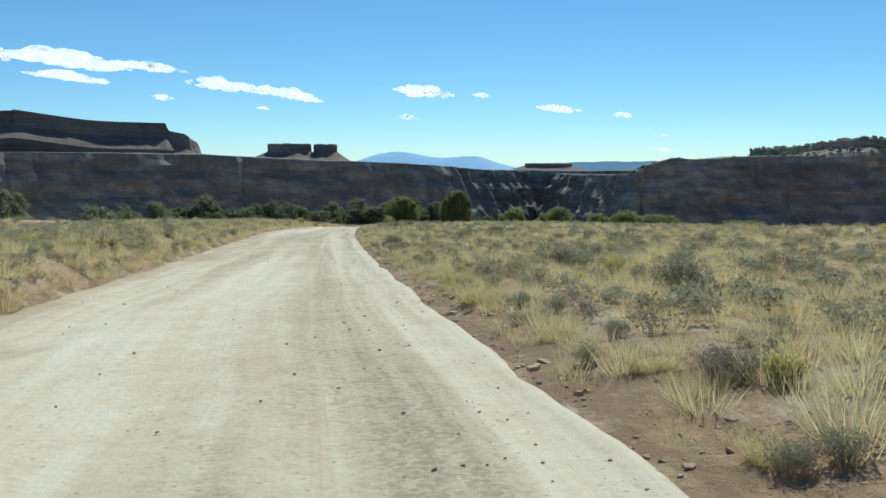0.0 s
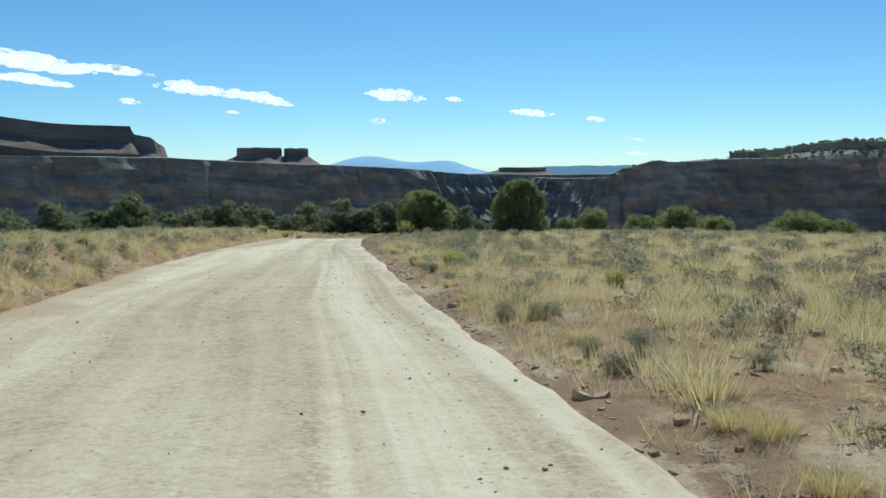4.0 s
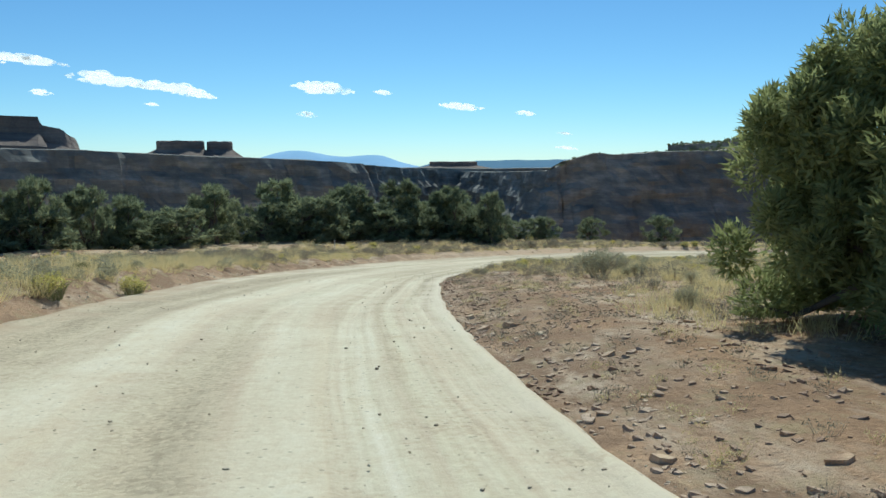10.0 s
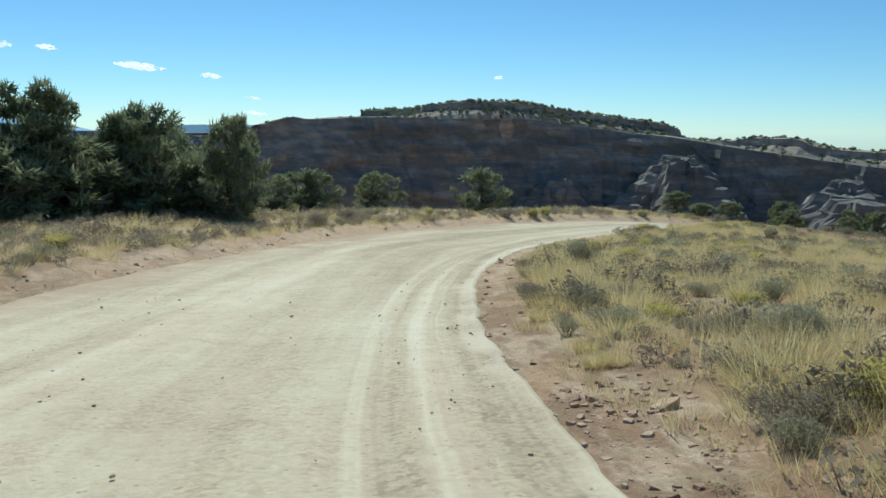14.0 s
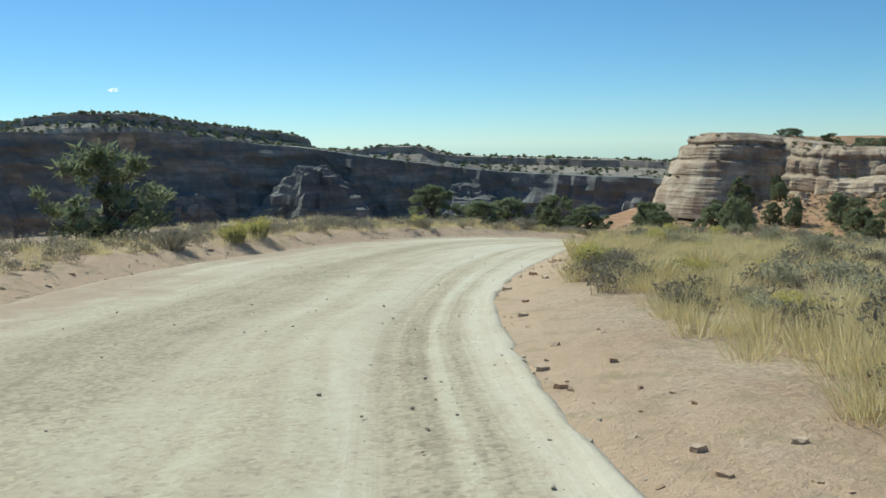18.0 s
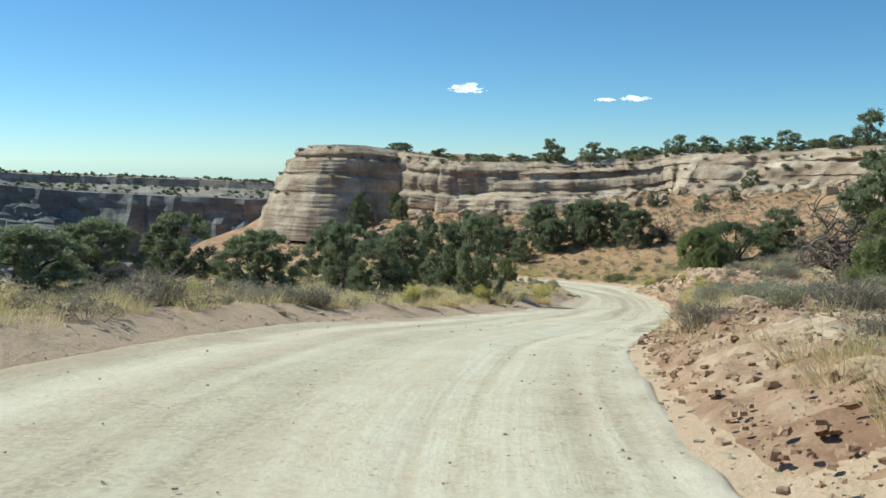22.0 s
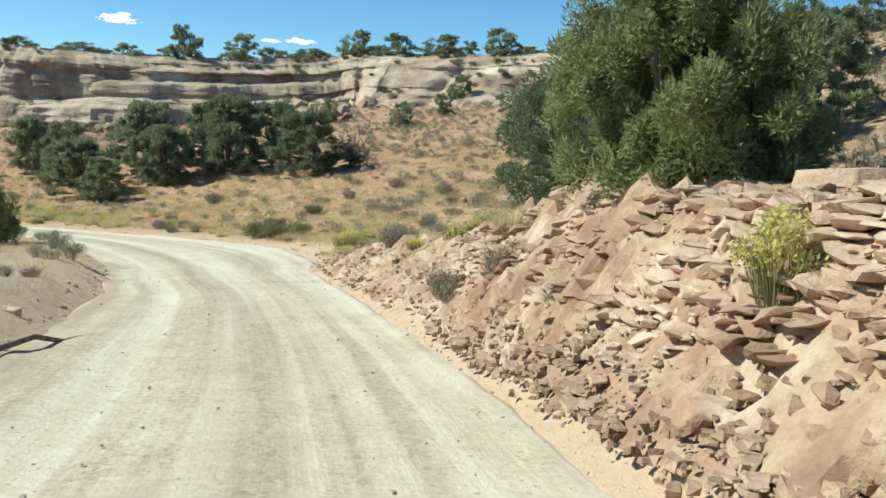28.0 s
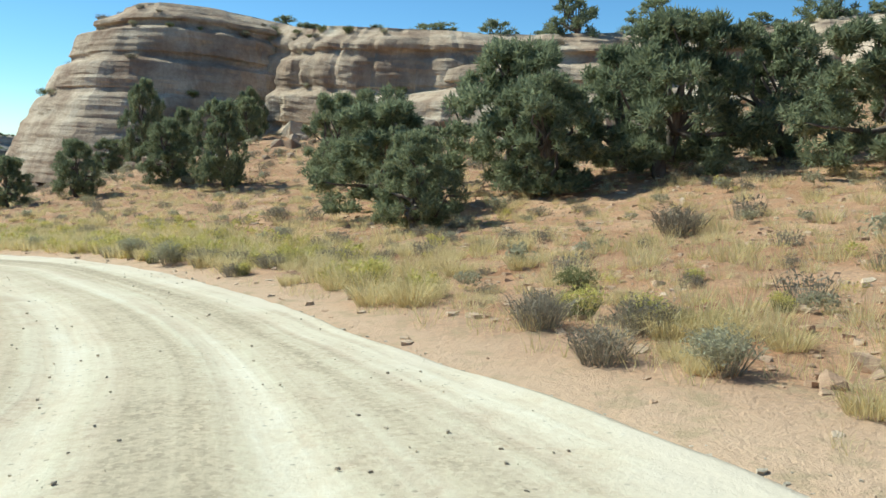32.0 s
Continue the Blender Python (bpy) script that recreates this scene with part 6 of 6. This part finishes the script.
for k in range(84):
    u = trng.random() * 6
    pts = [(-70, 80), (-62, 108), (-50, 138), (-38, 160), (-24, 176), (-8, 185), (2, 190)]
    a, b, q = pts[int(u)], pts[int(u) + 1], u - int(u)
    EDGE_TREES.append((a[0] + (b[0] - a[0]) * q + trng.uniform(-5, 4), a[1] + (b[1] - a[1]) * q + trng.uniform(-5, 5), trng.uniform(3.6, 5.2), trng.uniform(4.6, 7.2)))
for k in range(40):
    q = trng.random()
    EDGE_TREES.append((-68 + 14 * q + trng.uniform(-7, 2), 50 + 68 * q, trng.uniform(3.4, 5.0), trng.uniform(5, 7.5)))
for k in range(64):
    u = trng.random() * 5.99
    pts = [(-64, 84), (-60, 108), (-50, 128), (-40, 148), (-27, 163), (-16, 173), (-6, 179)]
    a, b, q = pts[int(u)], pts[int(u) + 1], u - int(u)
    EDGE_TREES.append((a[0] + (b[0] - a[0]) * q + trng.uniform(-4, 2), a[1] + (b[1] - a[1]) * q + trng.uniform(-2, 4), trng.uniform(2.6, 3.8), trng.uniform(5.5, 8.0)))
for x, y, h, w in EDGE_TREES:
    if x > -7.6 + (y - 151) * 0.1 and h > 3 and y > 176 and x < 12:
        h, w = 2.4, 4.0
    tree("small" if x < -40 or y > 184 or h < 3.9 else "middle", x, y, h, w, label="dark green tree at the canyon edge below the road")
LOWER_TREES = [(66.5, 191.6, 3.8, 4.4), (57.0, 187.9, 3.8, 3.0), (51.2, 190.2, 2.3, 3.2), (46.8, 193.0, 2.2, 3.8), (53.5, 192.5, 3.0, 3.0), (42.0, 195.5, 2.0, 3.6), (70, 195, 3.8, 4.5), (62, 196.5, 3.2, 4.2), (52, 199, 3.0, 4.4), (37, 193.5, 1.7, 3.6), (38, 198, 2.4, 4.0), (122.5, 198.2, 4.0, 6.4), (127, 195, 5.8, 7.2), (125, 189, 5.8, 7.0), (123.5, 193, 4.2, 5.6),
               (121, 183, 4.4, 6.4), (130, 201, 4.6, 5.0), (126.5, 185.5, 4.8, 6.2), (129, 191, 5.0, 6.0), (118.5, 196, 3.0, 3.6), (134, 205, 4.4, 4.6), (133, 211, 4.6, 4.0), (134, 214.5, 3.6, 4.0), (131, 218, 3.0, 3.2), (128.7, 220, 2.6, 2.8), (139, 206.5, 4.0, 3.6), (149, 226.5, 6.5, 4.2), (156, 228, 4.6, 4.0), (159, 223.5, 4.6, 3.6), (152, 232, 3.6, 4.2), (160, 231.5, 3.6, 3.0), (154, 221, 3.4, 3.6)]
FIELD_TREES = []
for k in range(12):
    q = trng.random()
    FIELD_TREES.append((-3 + 52 * q + trng.uniform(-2, 2), 112 + 8 * math.sin(5 * q) - 14 * q + trng.uniform(-6, 4), trng.uniform(1.6, 2.4), trng.uniform(3.4, 5.6)))
for x, y, h, w in FIELD_TREES:
    tree("juniper", x, y, h, w, label="olive green juniper among brush in the open field")
for x, y, h, w in LOWER_TREES:
    tree("pinyon", x, y, h, w)
SLOPE_TREES = [(153, 168.6, 3.2, 4.0), (141, 175.5, 2.6, 2.8), (149, 182, 2.6, 2.6), (140.5, 137.2, 4.2, 5.0), (129, 139, 3.4, 4.2), (121, 130, 4.0, 5.0), (115, 129, 3.4, 4.2), (109, 127, 3.2, 3.6), (134, 131, 3.2, 3.4), (95, 140, 3.4, 4.0), (100, 131, 3.2, 4.0), (88, 137, 3.4, 4.0), (145, 171, 2.2, 2.4)]
for k in range(26):
    q = trng.random()
    SLOPE_TREES.append((84 + 66 * q + trng.uniform(-4, 4), 112 + 26 * q + trng.uniform(-9, 12), trng.uniform(1.8, 3.8), trng.uniform(2.6, 4.6)))
for x, y, h, w in SLOPE_TREES:
    tree("small" if x > 128 or y < 132 else "pinyon", x, y, h, w, label="dark green pinyon pine on the stony slope")
RIM_TREES = [(169.7, 219.3, 2.6, 4.2), (168.9, 215.7, 2.4, 2.8), (168.6, 211.1, 2.4, 4.8), (168.2, 205.1, 2.6, 3.6), (168.8, 198.3, 4.8, 4.6), (169.9, 193, 3.9, 4.4), (170.8, 187.8, 1.7, 2.4), (171.2, 183.7, 2.0, 3.4),
             (171.8, 178.5, 4.4, 4.4), (170.6, 173.9, 3.5, 4.8), (168.5, 168.2, 3.4, 5.2), (164.6, 161.7, 3.8, 5.0), (160.6, 151.4, 6.6, 5.2), (152.4, 145.2, 4.4, 6.0), (145, 138.2, 2.8, 4.4), (169, 230.2, 2.2, 5.4), (166.4, 234.0, 1.6, 3.4), (170.5, 227.0, 2.4, 3.6), (168.2, 232.4, 2.0, 3.2), (170.6, 221.7, 2.8, 3.4),
             (161, 155, 2.6, 4.6), (157, 149, 3.0, 5.2), (149, 141, 3.0, 5.4), (176, 202, 2.6, 4), (182, 190, 3.0, 4.4), (180, 176, 2.8, 4.0), (175, 165, 3.0, 4.4)]
for k in range(46):
    i = trng.random() * 7
    pts = [(172, 238), (174, 222), (176, 208), (180, 192), (180, 176), (174, 158), (162, 141), (140, 124), (112, 108)]
    a, b = pts[int(i)], pts[int(i) + 1]
    q = i - int(i)
    RIM_TREES.append((a[0] + (b[0] - a[0]) * q + trng.uniform(0, 13), a[1] + (b[1] - a[1]) * q - trng.uniform(0, 4), trng.uniform(1.5, 2.8), trng.uniform(2.6, 4.6)))
for x, y, h, w in RIM_TREES:
    tree("small", x, y, h * 0.92, w * 1.3, label="small dark tree on the wooded rim against the sky")


def dead_tree(x, y, tall, wide, seed):
    """A weathered juniper snag with many bare crooked limbs."""
    r = np.random.default_rng(seed)
    top = thing("dead_tree", "weathered dead juniper with bare crooked branches", "dead tree", "dead junipers")
    top.matrix_world = pose(x, y, float(ground_at(x, y)) - 0.05)
    part("trunk", mesh_of("trunk", *limb(crooked(r, (0, 0, -0.1), (0.1 * wide, 0, 0.4 * tall), 0.06 * tall), 0.07 * tall, 0.04 * tall, 7), (DEADWOOD,), True), None, top)
    for k in range(21):
        a = r.uniform(0, 2 * np.pi)
        e = r.uniform(0.15, 1.0)
        end = np.array((math.cos(a) * wide * 0.5 * (1.1 - 0.5 * e), math.sin(a) * wide * 0.5 * (1.1 - 0.5 * e), tall * e))
        root = np.array((0.05 * wide, 0, tall * r.uniform(0.05, 0.35)))
        main = crooked(r, root, end, 0.09 * tall, 7)
        pieces = [limb(main, 0.03 * tall, 0.007 * tall, 5)]
        for q in range(13):
            p = main[r.integers(1, 7)]
            pieces.append(limb(crooked(r, p, p + r.normal(size=3) * 0.17 * tall + (0, 0, 0.06 * tall), 0.03 * tall, 4), 0.012 * tall, 0.004 * tall, 4))
        part("branch", mesh_of("branch", *join(*pieces), (DEADWOOD,), True), None, top)


dead_tree(54.7, 174.1, 2.4, 3.2, 701)
dead_tree(86.2, 155.9, 4.4, 6.8, 702)
dead_tree(121.5, 180.4, 2.5, 3.0, 703)


def fallen_branch():
    """A bare branch lying on the road's edge."""
    r = np.random.default_rng(77)
    x0, y0, x1, y1 = 70.2, 185.5, 74.2, 184.5
    z0, z1 = float(ground_at(x0, y0)) + 0.14, float(ground_at(x1, y1)) + 0.16
    main = crooked(r, (x0, y0, z0 - 0.08), (x1, y1, z1 - 0.1), 0.03, 8)
    thing("fallen_branch", "bare grey fallen branch on the road edge", "branch", data=mesh_of("fallen_branch", *limb(main, 0.045, 0.015, 7), (DEADWOOD,), True))


fallen_branch()


def rim_woods():
    """Scattered dark trees along the far rims."""
    r = np.random.default_rng(88)
    spots = []
    for rim, n, prof in ((CAP_RIM, 1300, CAP), (CAP_RIM_B, 1500, CAP), (RIGHT_RIM[2:], 200, WALL_PROFILE)):
        line = spline(rim, 4.0)
        i = r.integers(0, len(line), n)
        for k in i:
            size = 3.0 + 5.0 * r.random() ** 2
            out = r.uniform(-22, 30) if prof is CAP else r.uniform(-18, 0)
            d = line[min(k + 1, len(line) - 1)] - line[max(k - 1, 0)]
            d = d / math.hypot(d[0], d[1])
            spots.append((line[k, 0] + out * d[1], line[k, 1] - out * d[0], line[k, 2] + float(np.interp(out, [p[0] for p in prof], [p[1] for p in prof])) - 1.0, size, r.uniform(0, 6.3), 0, r.uniform(0.7, 1.2)))
    V, F = place_many([shape_bush(860 + k, 60, 0.2, 0.8) for k in range(5)], spots)
    thing("rim_woods", "dark trees dotted along the far canyon rim", "trees", kind="stuff", data=mesh_of("rim_woods", V, F, (PINYON,)))


rim_woods()


def bleached_branch():
    """A dead bleached limb among the shrubs at the canyon edge."""
    r = np.random.default_rng(79)
    top = thing("bleached_branch", "bleached white dead branch among shrubs at the edge", "branch")
    root = (16.45, 192.45, float(ground_at(16.45, 192.45)) + 0.06)
    main = crooked(r, root, (14.9, 194.3, -13.25), 0.12, 9)
    for a, b, r0, r1 in ((None, None, 0.04, 0.012), (5, (15.45, 193.45, -13.72), 0.022, 0.01), (6, (15.0, 193.7, -13.1), 0.018, 0.006), (1, (16.1, 192.2, -13.35), 0.028, 0.008)):
        way = main if a is None else crooked(r, main[a], b, 0.05, 5)
        part("limb", mesh_of("limb", *limb(way, r0, r1, 6), (BLEACHED,), True), None, top)


bleached_branch()


def marker_post(x, y):
    """A short pale post on the outside of the bend."""
    z = float(ground_at(x, y))
    top = thing("marker_post", "short pale weathered post on the outside of the bend", "post")
    top.matrix_world = pose(x, y, z - 0.1)
    part("shaft", mesh_of("shaft", *limb([(0, 0, 0), (0.01, 0, 0.3), (0.015, 0.01, 0.62), (0.02, 0.01, 0.9)], 0.036, 0.032, 8), (BLEACHED,), True), None, top)
    part("cap", mesh_of("cap", *limb([(0.02, 0.01, 0.9), (0.02, 0.01, 0.93), (0.02, 0.01, 0.96), (0.02, 0.01, 1.0)], 0.044, 0.036, 8), (BLEACHED,), True), None, top)


marker_post(-18.9, 149.5)

# ---- clouds ----
def cloud_material():
    m, n, l, b = node_mat("cloud_white_glow", 1.0, 0.0)
    b.inputs["Base Color"].default_value = (0.4, 0.4, 0.42, 1)
    # emission stands in for sunlight scattered through the backlit puffs
    b.inputs["Emission Color"].default_value = (1.0, 1.0, 1.0, 1)
    b.inputs["Emission Strength"].default_value = 0.8
    g = n.new("ShaderNodeNewGeometry").outputs["Position"]
    wisp = noise_node(n, l, g, 0.016, 5, 0.65)
    l.new(ramp_node(n, l, wisp, [(0.40, (0.06, 0.06, 0.06)), (0.60, (0.85, 0.85, 0.85))]), b.inputs["Alpha"])
    return m


CLOUD = cloud_material()


def ball(nu=9, nv=6):
    a, e = np.linspace(0, 2 * np.pi, nu + 1), np.linspace(-np.pi / 2, np.pi / 2, nv)
    A, E = np.meshgrid(a, e)
    return np.stack([np.cos(A) * np.cos(E), np.sin(A) * np.cos(E), np.sin(E)], -1).reshape(-1, 3), grid_faces(nv, nu + 1)


def cloud(x, y, z, wide, tall, seed, tilt=0.0):
    """A flat-based fair-weather cloud made of puffs, long side across the view."""
    r = np.random.default_rng(seed)
    B, BF = ball()
    VV, FF, at = [], [], 0
    d = math.hypot(x, y)
    ax, ay = -y / d, x / d
    for k in range(58):
        u = r.uniform(-0.5, 0.5) if k % 3 else r.normal(0, 0.2)
        size = wide * (0.03 + 0.07 * r.random() ** 1.5) * max(0.22, 1 - 3.4 * u * u)
        c = np.array((x - ax * u * wide, y - ay * u * wide, z - tilt * u * wide + r.uniform(-0.15, 0.32) * tall * (1 - 3 * u * u)))
        W = B * (size * 1.4, size * 1.4, min(size * 0.55, tall * 0.42))
        W = W * (1 + 0.22 * fbm(B[:, 0] * 2 + k, B[:, 2] * 2 + B[:, 1], 0.8, 3, seed))[:, None]
        W[:, 2] = np.maximum(W[:, 2], -0.12 * tall)
        VV.append(W + c)
        FF.append(BF + at)
        at += len(B)
    thing("cloud", "small white fair-weather cloud in a blue sky", "cloud", kind="structure", data=mesh_of("cloud", np.concatenate(VV), np.concatenate(FF), (CLOUD,), True))


for k, (x, y, z, w, t) in enumerate([(-2250, 3600, 470, 420, 70), (-1900, 3830, 455, 560, 80), (-1560, 3990, 440, 330, 40), (-1866, 3855, 381, 330, 45), (-1230, 4110, 360, 330, 75), (-1000, 4170, 335, 320, 60), (-878, 4198, 305, 190, 45), (-303, 4276, 340, 290, 80),
                                     (-374, 4278, 217, 98, 40), (-1498, 4020, 301, 98, 36), (365, 4277, 255, 200, 42), (668, 4242, 222, 90, 34), (850, 4213, 126, 70, 18), (860, 4213, 56, 110, 18), (-1063, 4159, 260, 70, 18), (-14, 4288, 323, 85, 30)]):
    cloud(x, y, z, w * 1.12, t * 1.25, 900 + k, 0.1)
for k, (x, y, z, w, t) in enumerate([(1967, 3895, 240, 50, 30), (4184, 1122, 341, 170, 95), (4311, 330, 300, 140, 45), (4311, 470, 296, 100, 26)]):
    cloud(x, y, z, w * 1.1, t, 930 + k)
